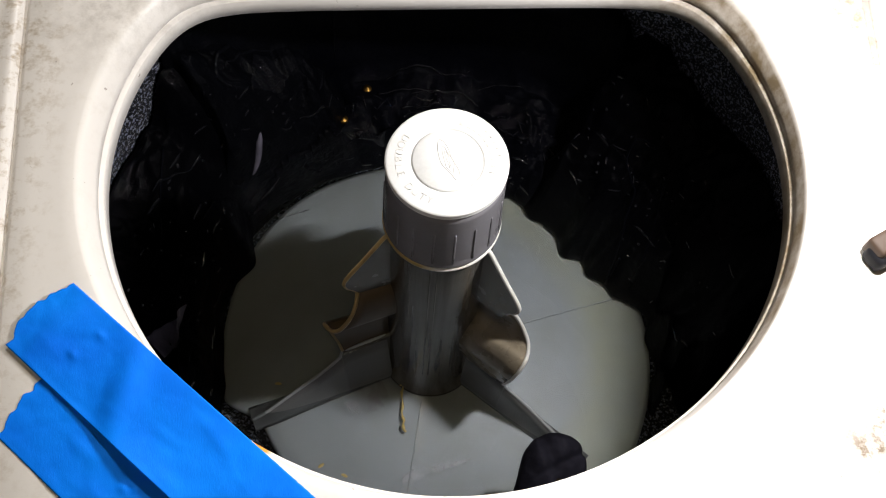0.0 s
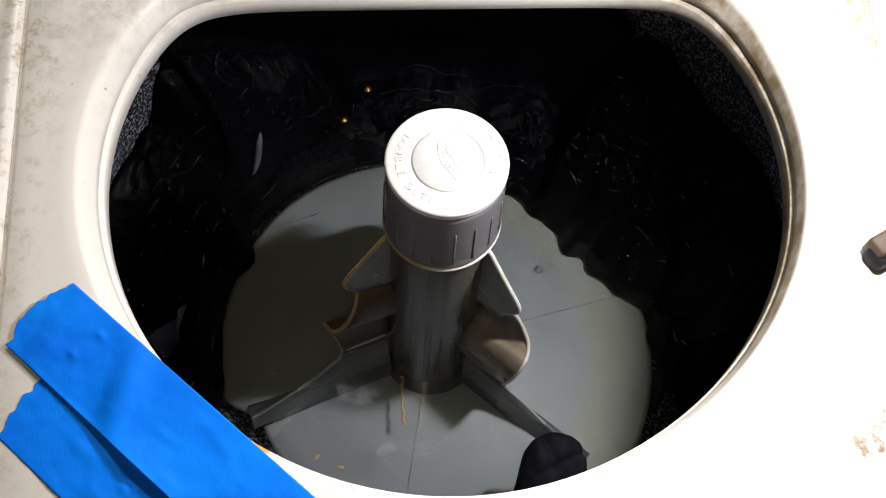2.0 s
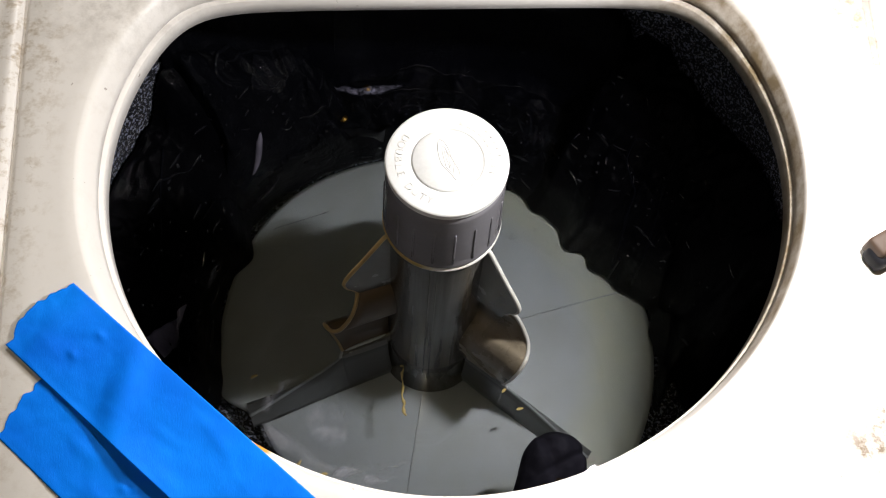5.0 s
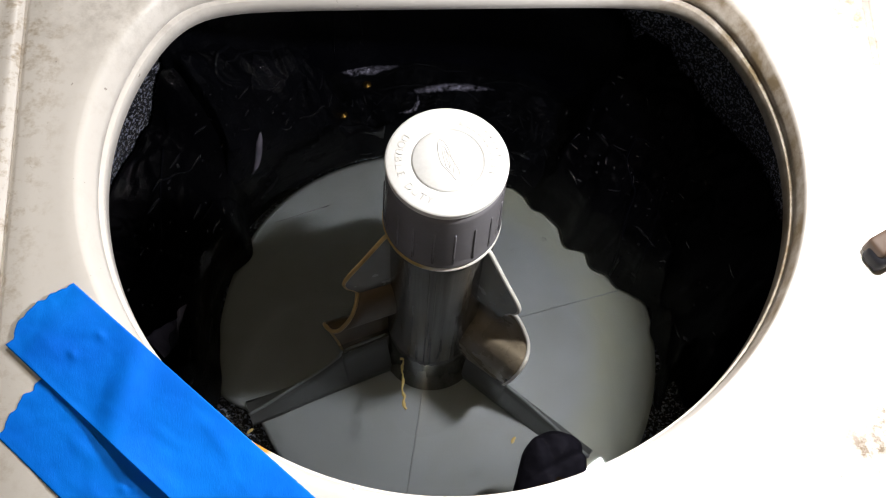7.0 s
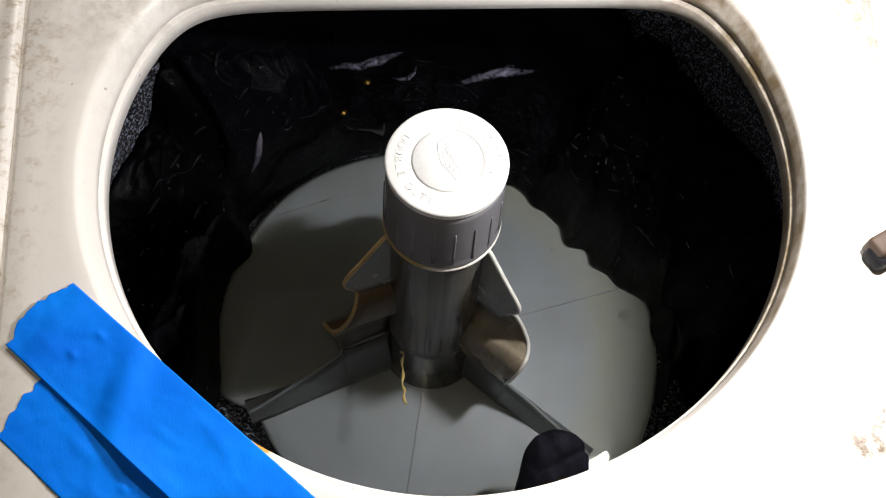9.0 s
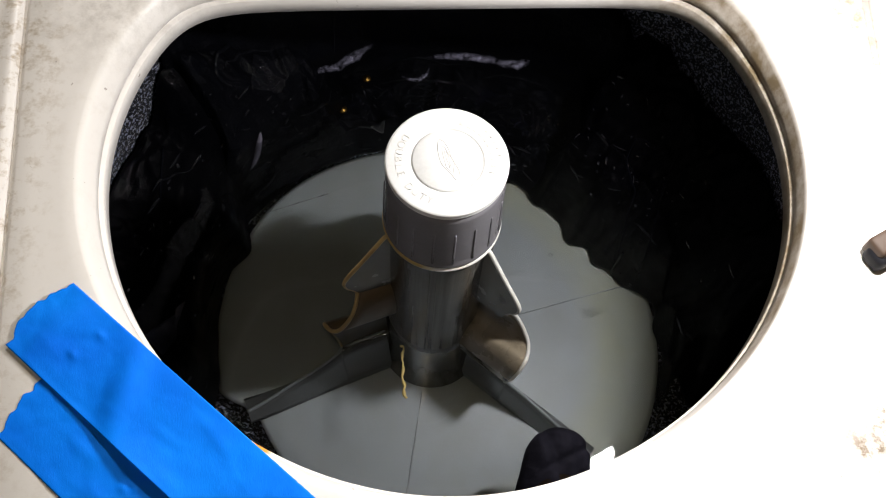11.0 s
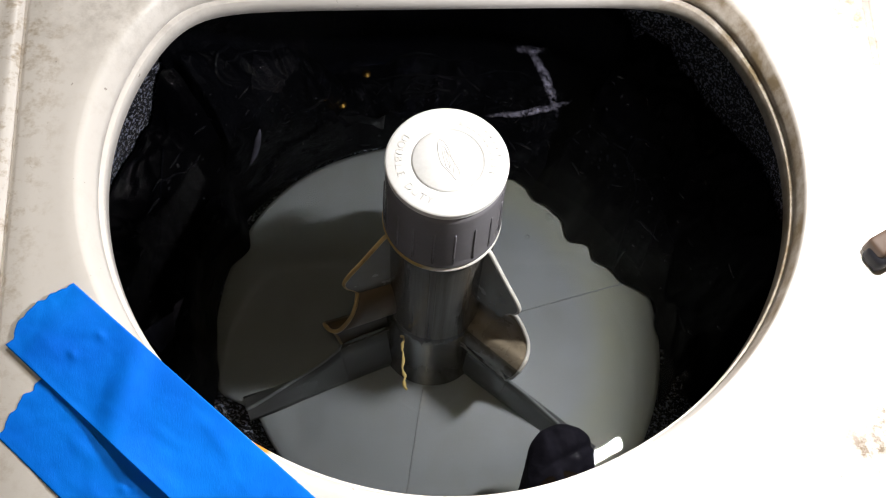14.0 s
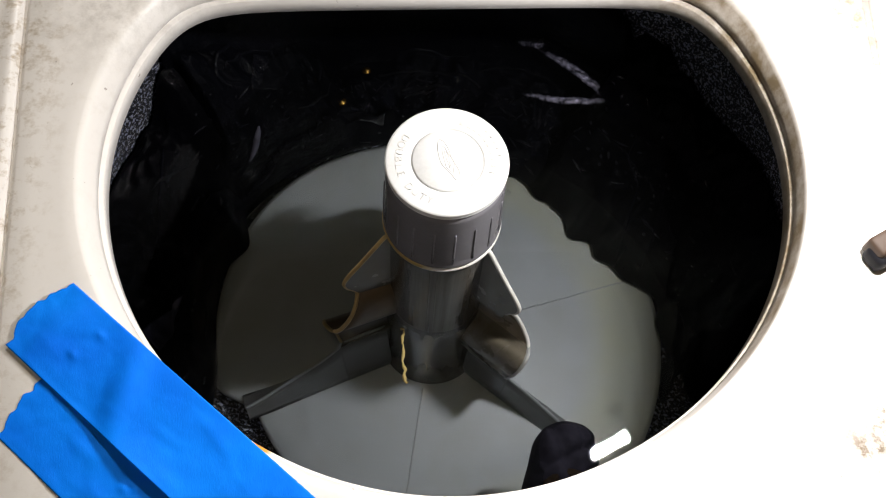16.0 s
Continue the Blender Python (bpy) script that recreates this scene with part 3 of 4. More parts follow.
    bm = bmesh.new()
    ang = [2 * math.pi * i / n for i in range(n)]
    rings = []
    for f, zz in ((0.0, 0.5275), (0.12, 0.5265), (0.4, 0.5225), (0.62, 0.5190), (0.63, 0.5186), (0.85, 0.5145), (0.97, BASE_Z + 0.002), (1.0, BASE_Z - 0.001), (1.0, BASE_Z - 0.006), (0.97, BASE_Z - 0.008)):
        rings.append([Vector(((0.046 + (reach(a) - 0.046) * f) * math.cos(a), (0.046 + (reach(a) - 0.046) * f) * math.sin(a), zz)) for a in ang])
    strip(bm, rings)
    base = own("base", bm, PLATE, label="broad round grey base of the agitator, under cloudy water")
    for az in (-101, 15):
        bm = bmesh.new()
        a0 = radians(az)
        line = [Vector(((0.046 + (reach(a0) - 0.046) * f) * math.cos(a0), (0.046 + (reach(a0) - 0.046) * f) * math.sin(a0), zz)) for f, zz in ((0.05, 0.5275), (0.12, 0.5267), (0.4, 0.5227), (0.62, 0.5197), (0.63, 0.5182), (0.85, 0.5147), (0.965, 0.5135))]
        tube(bm, line, 0.0007, 6)
        own("seam", bm, SEAM, base)

    # fins: upper blade, curved paddle and base vane
    up = [(0.0395, h - 0.005), (0.0440, h - 0.0075), (0.0530, h - 0.022), (0.0630, h - 0.038), (0.0725, h - 0.0525), (0.0768, h - 0.061), (0.0775, h - 0.067), (0.0755, h - 0.074), (0.0715, h - 0.080), (0.0680, h - 0.087), (0.0670, h - 0.096), (0.0395, h - 0.096)]
    edge = smooth_line([(0.0680, 0.0000, 0.7375), (0.0712, -0.0059, 0.7312), (0.0772, -0.0098, 0.7156), (0.0842, -0.0104, 0.7012), (0.0904, -0.0088, 0.6906), (0.0952, -0.0032, 0.6832), (0.0974, 0.0036, 0.6793), (0.0970, 0.0096, 0.6683), (0.0947, 0.0129, 0.6532), (0.0925, 0.0120, 0.6400), (0.0885, 0.0100, 0.6180), (0.0862, 0.0050, 0.6020)], 5)
    vane = smooth_line([(0.0440, 0.004, 0.604), (0.066, 0.004, 0.604), (0.0860, 0.004, 0.600), (0.0900, 0.003, 0.590), (0.110, 0.0, 0.574), (0.140, -0.002, 0.552), (0.168, -0.004, 0.531), (0.186, -0.005, 0.521)], 5)
    for k, az in enumerate(FINS):
        turn = Matrix.Rotation(radians(az), 3, "Z")
        trim = (WARM_EDGE, PALE, PALE)[k]

        def radial(a, b, c):
            return turn @ Vector((a, c, b))

        fin = own("fin", plate(bmesh.new(), up, 0.0032, radial), GREY, smooth=False)
        line = smooth_line([radial(a, b, 0) for a, b in up[:10]], 4)
        own("fin_edge", tube(bmesh.new(), line, 0.0018, 8), trim, fin)
        # the paddle is a bowed sheet from the column to its edge; clockwise is the bowed side
        for name, rim, mat in (("paddle", edge, (BROWNED, LIT_TAN, GREY)[k]), ("vane", vane, RAMP)):
            bm = bmesh.new()
            rings = []
            for side in (-0.0014, 0.0014):
                for q in ([0.0, 0.25, 0.5, 0.75, 1.0] if side < 0 else [1.0, 0.75, 0.5, 0.25, 0.0]):
                    ring = []
                    for r, u, zz in rim:
                        if name == "paddle":
                            rr, zr = 0.0340 + (r - 0.0340) * q, zz - (1 - q) * 0.004
                            uu = u * (0.9 + 0.1 * q)
                        else:
                            rr, zr, uu = r, 0.514 + (zz - 0.514) * q, u * q - 0.003 * (1 - q)
                        spread = 1.0 if name == "paddle" else 1.0 + 8.0 * (1 - q)
                        ring.append(turn @ Vector((rr, -(uu) + side * spread, zr)))
                    rings.append(ring)
            rings.append(rings[0])
            strip(bm, rings, closed=False)
            bmesh.ops.remove_doubles(bm, verts=bm.verts, dist=1e-6)
            ob = own(name, bm, mat)
            if name == "paddle":
                own("paddle_edge", tube(bmesh.new(), [turn @ Vector((r, -u, zz)) for r, u, zz in rim], 0.0018, 8), trim, ob)
            else:
                own("vane_edge", tube(bmesh.new(), [turn @ Vector((r, -u, zz)) for r, u, zz in rim], 0.0016, 8), SEAM, ob)
        # web that joins the paddle to the base
        web = [(0.0395, 0.606), (0.0860, 0.602), (0.0880, 0.594), (0.0900, 0.520), (0.0395, 0.530)]
        own("web", plate(bmesh.new(), web, 0.0028, lambda a, b, c: turn @ Vector((a, c - 0.003, b))), GREY, smooth=False)
    return ag


agitator()


# ---- laundry ----
def garment(name, a0, a1, inner, top, mat, label, seed, folds=1.0, ragged=1.0, hang=0.0, low=0.496, power=0.75, na=170, nr=80):
    """A soaked garment heaped against the basket wall between two angles. inner(f): its inner radius; top(f): its height at the wall."""
    bm = bmesh.new()
    up, dn = [], []
    for i in range(na + 1):
        f = i / na
        a = radians(a0 + (a1 - a0) * f)
        ru, rd = [], []
        endf = min(1.0, min(f, 1 - f) * 9.0) ** 0.6
        for j in range(nr + 1):
            s = j / nr
            a = radians(a0 + (a1 - a0) * f) + radians(9) * max(0.0, 1 - min(f, 1 - f) * 7) * noise.noise(Vector((s * 4.5, seed, 2.0 + f)))
            w = noise.noise(Vector((math.cos(a) * 9, math.sin(a) * 9, seed))) * 0.010 * ragged
            r = (inner(f) + w) * (1 - s) + (TUB_R - 0.004) * s
            p = Vector((r * math.cos(a), r * math.sin(a), 0))
            under = 0.523 if r < 0.232 else low
            rise = (s ** power) * (1 - 0.12 * s * s)
            q = p * 20 + Vector((seed * 3.1, seed * 1.7, seed))
            q = q + 0.6 * Vector((noise.noise(q * 0.6), noise.noise(q * 0.6 + Vector((5, 1, 2))), 0))
            ridge = 1 - abs(noise.noise(q)) * 2.0
            ridge2 = 1 - abs(noise.noise(q * 2.3 + Vector((7, 3, 1)))) * 2.0
            drape = 1 - abs(noise.noise(Vector((a * 7.0 + 0.8 * noise.noise(q * 0.5), r * 6.0, seed + 9)))) * 2.2
            wr = (0.015 * ridge + 0.009 * drape + 0.007 * ridge2 + 0.003 * (1 - abs(noise.noise(q * 4.6)) * 2) + 0.0015 * noise.noise(q * 9)) * folds * min(1.0, s * 5 + 0.12) * (1 - 0.5 * s * s)
            h = (0.012 + (top(f) - under - 0.012) * rise + wr) * endf
            # thin sheet up the wall, added to keep the shaded wall behind dark
            h += hang * max(0.0, (s - 0.945) / 0.055) ** 0.8 * min(1.0, f * 2.6, (1 - f) * 8)
            hem = math.sqrt(min(1.0, s * 7 + 0.02))
            ru.append(Vector((p.x, p.y, under + max(0.003, h * hem))))
            rd.append(Vector((p.x, p.y, under)))
        up.append(ru)
        dn.append(rd)
    vu = strip(bm, up, closed=False)
    vd = strip(bm, dn, closed=False)
    def close(x, y):
        for i in range(len(x) - 1):
            bm.faces.new((x[i], x[i + 1], y[i + 1], y[i]))
    close(vu[0], vd[0]), close(vu[-1], vd[-1])
    close([v[0] for v in vu], [v[0] for v in vd]), close([v[-1] for v in vu], [v[-1] for v in vd])
    return thing(name, bm, mat, label, "clothing", "wet laundry in the basket")


def lerp(points):
    def at(f):
        for (x0, y0), (x1, y1) in zip(points, points[1:]):
            if f <= x1:
                t = (f - x0) / (x1 - x0)
                t = t * t * (3 - 2 * t)
                return y0 + (y1 - y0) * t
        return points[-1][1]
    return at


G_LEFT = garment("trousers", 126, 202, lerp([(0, 0.232), (0.2, 0.229), (0.33, 0.203), (0.43, 0.212), (0.8, 0.204), (1, 0.216)]), lerp([(0, 0.80), (0.2, 0.765), (0.28, 0.722), (0.6, 0.705), (0.8, 0.65), (1, 0.57)]), BLACK, "soaked black cotton trousers heaped against the basket wall", 1.3, 1.0, 0.15, power=0.55)
G_BACKLEFT = garment("knit_jumper", 108, 142, lerp([(0, 0.221), (0.4, 0.224), (1, 0.231)]), lerp([(0, 0.62), (0.3, 0.70), (0.7, 0.76), (1, 0.80)]), KNIT, "wet black ribbed knit jumper with a brass snap, bunched up", 4.7, 1.0, 0.3, 0.14, power=0.40)
G_BACK = garment("jacket", 24, 125, lerp([(0, 0.222), (0.15, 0.205), (0.3, 0.195), (0.45, 0.190), (0.6, 0.214), (1, 0.223)]), lerp([(0, 0.565), (0.3, 0.592), (0.6, 0.594), (1, 0.588)]), NAVY, "wet black jacket with a brass snap, sinking under water", 8.2, 0.9, 0.5, 0.22, power=0.5)
G_RIGHT = garment("hooded_sweatshirt", -14, 58, lerp([(0, 0.226), (0.28, 0.224), (0.42, 0.202), (0.55, 0.186), (0.75, 0.182), (1, 0.196)]), lerp([(0, 0.62), (0.25, 0.748), (0.6, 0.748), (0.85, 0.770), (1, 0.72)]), BLACK, "soaked black hooded sweatshirt draped down the basket wall", 12.6)


def surface(ob):
    """Height of a garment's upper side over a place in the plan."""
    tree = BVHTree.FromPolygons([v.co for v in ob.data.vertices], [p.vertices for p in ob.data.polygons])

    def at(x, y):
        hit = tree.ray_cast(Vector((x, y, 1.0)), Vector((0, 0, -1)))[0]
        return hit.z if hit else None
    return at


def laid(ob, corners, nu, nv, lift):
    """A sheet laid on a garment over four plan corners; lift(u, v) adds to its height."""
    top = surface(ob)
    a, b, c, d = [Vector(p) for p in corners]
    bm = bmesh.new()
    rows, under = [], []
    for i in range(nu + 1):
        u = i / nu
        r, s = [], []
        for j in range(nv + 1):
            v = j / nv
            p = (a * (1 - u) + b * u) * (1 - v) + (d * (1 - u) + c * u) * v
            edge = min(1.0, 8 * min(u, 1 - u, v, 1 - v))
            z = top(p.x, p.y) or 0.6
            r.append(Vector((p.x, p.y, z + 0.0006 + lift(u, v) * (0.35 + 0.65 * edge))))
            s.append(Vector((p.x, p.y, z - 0.001)))
        rows.append(r)
        under.append(s)
    vt = strip(bm, rows, closed=False)
    vb = strip(bm, under, closed=False)
    for x, y in ((vt[0], vb[0]), (vt[-1], vb[-1]), ([q[0] for q in vt], [q[0] for q in vb]), ([q[-1] for q in vt], [q[-1] for q in vb])):
        for i in range(len(x) - 1):
            bm.faces.new((x[i], x[i + 1], y[i + 1], y[i]))
    return bm


def ribs(count, high):
    return lambda u, v: 0.001 + high * max(0.0, math.sin(u * count * math.pi)) ** 0.7 + 0.0012 * noise.noise(Vector((u * 8, v * 8, count)))


def knit(across, along, high):
    """Rows of small stitches."""
    return lambda u, v: 0.0010 + high * abs(math.sin(u * across * math.pi)) ** 0.7 * (0.45 + 0.55 * abs(math.sin(v * along * math.pi + 0.9 * math.sin(3 * u)))) + 0.0012 * noise.noise(Vector((u * 7, v * 6, across)))


def laid_line(ob, points, radius, lift=0.0004):
    top = surface(ob)
    line = [Vector((p.x, p.y, (top(p.x, p.y) or 0.6) + lift)) for p in smooth_line([(x, y, 0) for x, y in points], 8)]
    return tube(bmesh.new(), line, radius, 8)


part("ribbed_cuff", laid(G_BACKLEFT, ((-0.160, 0.238), (-0.113, 0.258), (-0.137, 0.219), (-0.161, 0.204)), 150, 96, knit(26, 15, 0.0008)), SOAKED, G_BACKLEFT, "ribbed knit cuff with a wet sheen")
part("collar", laid_line(G_BACKLEFT, ((-0.1790, 0.2280), (-0.185, 0.214), (-0.188, 0.2040), (-0.1866, 0.1959), (-0.1765, 0.1952)), 0.0024), SOAKED, G_BACKLEFT, "rolled wet collar edge")
part("ribbed_hem", laid(G_BACK, ((-0.086, 0.232), (-0.036, 0.232), (-0.040, 0.222), (-0.070, 0.221)), 70, 16, ribs(22, 0.0012)), SOAKED, G_BACK, "grey-black ribbed hem")
part("pocket_edge", laid_line(G_BACK, ((-0.045, 0.268), (0.0, 0.272), (0.045, 0.266), (0.062, 0.255)), 0.0016), SOAKED, G_BACK)
part("pocket_edge", laid_line(G_BACK, ((-0.020, 0.252), (0.0, 0.256), (0.030, 0.254)), 0.0018), SOAKED, G_BACK)
for ob, x, y in ((G_BACK, -0.0561, 0.2745), (G_BACKLEFT, -0.0817, 0.2392)):
    bm = lathe([(0.0004, 0.0026), (0.0018, 0.0023), (0.0024, 0.0014), (0.0042, 0.0012), (0.0047, 0.0), (0.0047, -0.002)], 24, True, True)
    bmesh.ops.translate(bm, vec=(x, y, surface(ob)(x, y) + 0.0005), verts=bm.verts)
    part("snap", bm, BRASS, ob, "small brass snap button")
for ob, points, thick in (
    (G_BACK, ((-0.036, 0.286), (-0.0255, 0.290), (0.012, 0.291), (0.053, 0.286)), 0.0019),
    (G_BACK, ((-0.010, 0.267), (0.002, 0.2695), (0.020, 0.270), (0.036, 0.266)), 0.0020),
    (G_BACK, ((0.062, 0.272), (0.080, 0.275), (0.098, 0.271), (0.112, 0.266)), 0.0017),
    (G_BACK, ((-0.088, 0.279), (-0.074, 0.287), (-0.058, 0.287)), 0.0018),
    (G_BACK, ((-0.018, 0.243), (-0.004, 0.251), (0.016, 0.250)), 0.0018),
    (G_BACKLEFT, ((-0.1810, 0.2040), (-0.1741, 0.2209), (-0.1631, 0.2400), (-0.1437, 0.2535)), 0.0023),
    (G_BACKLEFT, ((-0.1227, 0.2088), (-0.1063, 0.2170), (-0.0980, 0.2245), (-0.0912, 0.2420)), 0.0020),
    (G_LEFT, ((-0.145, 0.162), (-0.153, 0.148), (-0.163, 0.137)), 0.0018),
    (G_LEFT, ((-0.2463, 0.1035), (-0.2400, 0.1110), (-0.2325, 0.1175), (-0.2167, 0.1349)), 0.0018),
    (G_RIGHT, ((0.196, 0.084), (0.205, 0.074), (0.214, 0.060)), 0.0016),
):
    part("fold_edge", laid_line(ob, points, lambda u, k=thick: k * (0.30 + 0.70 * math.sin(math.pi * u)) * (1 + 0.45 * noise.noise(Vector((u * 14, k * 9000, 1))))), SOAKED, ob, "wet shiny fold")
part("hood_seam", laid_line(G_RIGHT, ((0.186, 0.060), (0.190, 0.090), (0.196, 0.112), (0.188, 0.132), (0.196, 0.148), (0.208, 0.142), (0.216, 0.136), (0.240, 0.150)), 0.0013), NAVY, G_RIGHT, "raised stitched hood seam")
part("side_seam", laid_line(G_RIGHT, ((0.205, 0.050), (0.214, 0.085), (0.222, 0.110), (0.230, 0.125)), 0.0010), NAVY, G_RIGHT)
part("side_seam", laid_line(G_LEFT, ((-0.236, 0.140), (-0.240, 0.100), (-0.244, 0.060), (-0.250, 0.030)), 0.0012), NAVY, G_LEFT)
part("lining_flap", laid(G_LEFT, ((-0.256, -0.014), (-0.223, 0.0200), (-0.230, 0.000), (-0.240, -0.030)), 24, 24, lambda u, v: 0.005 + 0.003 * math.sin(5 * u + 3 * v)), PALE_CLOTH, G_LEFT, "pale grey lining turned out")
part("label_tab", laid_line(G_BACKLEFT, ((-0.1575, 0.181), (-0.1620, 0.174), (-0.1712, 0.1630)), lambda s: 0.0005 + 0.0032 * math.sin(math.pi * s)), PALE_CLOTH, G_BACKLEFT, "small pale grey sewn tab")


def droplets(ob, count, lo, hi, seed):
    """Beads of water caught on a garment."""
    rnd = random.Random(seed)
    top = surface(ob)
    bm = bmesh.new()
    k = 0
    while k < count:
        a, r = radians(rnd.uniform(lo, hi)), rnd.uniform(0.20, 0.268)
        x, y = r * math.cos(a), r * math.sin(a)
        k += 1
        h = 0.004
        here = [top(x, y), top(x + h, y), top(x, y + h)]
        if None in here:
            continue
        along = Vector((here[0] - here[2], here[1] - here[0], 0))
        along = along.normalized() if along.length > 1e-5 else Vector((1, 0, 0))
        size, length = rnd.uniform(0.0008, 0.0018), rnd.choice((1.0, 1.3, 2.5, 6.0))
        line = [Vector((x, y, 0)) + along * size * length * (f - 0.5) * 2 for f in (0, 0.2, 0.5, 0.8, 1)]
        line = [(p, top(p.x, p.y)) for p in line]
        if None in [q for _, q in line]:
            continue
        line = [Vector((p.x, p.y, q)) for p, q in line]
        if max(p.z for p in line) - min(p.z for p in line) < 0.008:
            tube(bm, line, lambda s: size * math.sqrt(max(0.04, 1 - (2 * s - 1) ** 2)), 8)
    tagged(part("water_film", bm, BEAD, ob, "beads and runs of water"), kind="stuff")


def sleeve():
    """A dark sleeve end that lies over the base and floats up as the water rises."""
    line = smooth_line([(0.078, -0.205, 0.545), (0.084, -0.190, 0.620), (0.091, -0.168, 0.658), (0.096, -0.150, 0.668), (0.100, -0.134, 0.668), (0.102, -0.122, 0.664)], 16)
    bm = bmesh.new()

    def girth(s):
        return 0.0275 * math.sqrt(max(0.0, 1 - max(0.0, (s - 0.62) / 0.38) ** 2.4)) * (0.72 + 0.28 * min(1, s * 2.5)) + 0.0004
    tube(bm, line, girth, 72)
    for v in bm.verts:
        # slack cloth: a long crease down the middle, a cross fold and fine puckers
        x, y, z = v.co
        run = (x - 0.094) + 0.35 * (y + 0.15)
        k = -0.0050 * math.exp(-((run - 0.004) / 0.0045) ** 2) + 0.0035 * math.exp(-((run + 0.010) / 0.006) ** 2)
        k -= 0.0040 * math.exp(-((y + 0.152 - 0.5 * (x - 0.09)) / 0.0032) ** 2)
        k += noise.noise(v.co * 34) * 0.005 + (1 - abs(noise.noise(v.co * 75 + Vector((3, 1, 2)))) * 2) * 0.0022 + noise.noise(v.co * 240) * 0.0007
        v.co += Vector((0.25, 0.10, 0.95)) * k
    ob = thing("sleeve", bm, SLEEVE_CLOTH, "wet black sleeve end poking out of the water", "clothing", "wet laundry in the basket")
    cuff = bmesh.new()
    tube(cuff, smooth_line([(0.078, -0.170, 0.690), (0.092, -0.162, 0.6935), (0.106, -0.163, 0.688), (0.118, -0.160, 0.672)], 8), 0.004, 10)
    part("cuff_hem", cuff, HEM, ob, "brownish ribbed hem")
    return ob


SLEEVE = sleeve()
droplets(G_LEFT, 130, 128, 198, 1)
droplets(G_BACKLEFT, 70, 100, 140, 2)
droplets(G_BACK, 170, 54, 112, 3)
droplets(G_RIGHT, 110, -10, 56, 4)


# ---- water ----
def water():
    bm = bmesh.new()
    ang = [2 * math.pi * i / 96 for i in range(96)]
    vs = strip(bm, [[Vector((r * math.cos(a), r * math.sin(a), h)) for a in ang] for r, h in ((0.0411, 0.0026), (0.0417, 0.0014), (0.0428, 0.0006), (0.0448, 0.0001), (0.052, 0), (0.12, 0), (0.19, 0), (TUB_R - 0.0006, 0))])
    ob = thing("water", bm, WATER, "cloudy grey wash water rising in the basket", "water", kind="structure")
    if ob.data.polygons[0].normal.z < 0:
        ob.data.flip_normals()
    ob.visible_shadow = False
    return ob


W = water()


# ---- what floats ----
def suds(name, length, width, bend, mat, seed, label):
    """A thin uneven raft of foam, built round its own middle."""
    bm = bmesh.new()
    rows = []
    for i in range(41):
        u = i / 40 - 0.5
        half = width * 0.5 * math.sqrt(max(0.0, 1 - (2 * u) ** 2)) * (0.75 + 0.35 * noise.noise(Vector((u * 4, seed, 0)))) + 0.0004
        mid = bend * (2 * u) ** 2 + 0.25 * width * noise.noise(Vector((u * 5, seed, 3)))
        row = []
        for j in range(13):
            v = j / 12 * 2 - 1
            z = 0.0004 + 0.0011 * (1 - v * v) * (0.6 + 0.4 * noise.noise(Vector((u * 60, v * 9, seed))))
            row.append(Vector((u * length, mid + v * half * (1 + 0.12 * noise.noise(Vector((u * 14, v, seed)))), z)))
        rows.append(row)
    strip(bm, rows, closed=False)
    ob = thing(name, bm, mat, label, "foam", "foam on the water")
    uv = ob.data.uv_layers.new(name="spread")
    for loop in ob.data.loops:
        uv.data[loop.index].uv = (loop.vertex_index // 13 / 40, loop.vertex_index % 13 / 12)
    return ob


def ribbon(name, points, width, mat, seed, label):
    """A curling ribbon of scum film along a line in the plan."""
    line = smooth_line([(x, y, 0) for x, y in points], 8)
    bm = bmesh.new()
    rows = []
    for i, p in enumerate(line):
        f = i / (len(line) - 1)
        d = (line[min(i + 1, len(line) - 1)] - line[max(i - 1, 0)]).normalized()
        s = Vector((-d.y, d.x, 0))
        half = width * 0.5 * (0.35 + 0.65 * math.sin(math.pi * f)) * (1 + 0.5 * noise.noise(Vector((f * 6, seed, 1)))) 
        rows.append([p + s * half * (j / 6 - 1) + Vector((0, 0, 0.0004 + 0.0006 * (1 - (j / 6 - 1) ** 2))) for j in range(13)])
    strip(bm, rows, closed=False)
    ob = thing(name, bm, mat, label, "foam", "foam on the water")
    uv = ob.data.uv_layers.new(name="spread")
    for loop in ob.data.loops:
        uv.data[loop.index].uv = (loop.vertex_index // 13 / (len(line) - 1), loop.vertex_index % 13 / 12)
    return ob


def bubble(r):
    bm = bmesh.new()
    prof = [(0.0002, r), (0.35 * r, 0.94 * r), (0.6 * r, 0.8 * r), (0.82 * r, 0.57 * r), (0.95 * r, 0.3 * r), (r, 0.0), (1.12 * r, 0.02 * r), (1.16 * r, -0.01 * r)]
    return thing("bubble", lathe(prof, 24, True), BUBBLE, "clear round bubble floating on the water", "bubble", "bubbles on the water")


# wavy yellow strand added in place of a fin edge mirrored in the water
def thread():
    bm = bmesh.new()
    line = smooth_line([(0.0, 0.0, 0), (0.003, -0.0015, 0), (0.0015, -0.010, 0), (0.0020, -0.020, 0), (0.0010, -0.030, 0), (0.0030, -0.036, 0), (0.0015, -0.042, 0), (0.004, -0.047, 0)], 6)
    line = [p + Vector((0.0008 * noise.noise(p * 300), 0, 0.0004)) for p in line]
    return thing("reflection_thread", tube(bm, line, lambda s: 0.0008 + 0.0007 * s + 0.0004 * math.sin(31 * s), 6), YELLOW, "yellowish thread on the water, standing for a reflection beside the column", "lint")


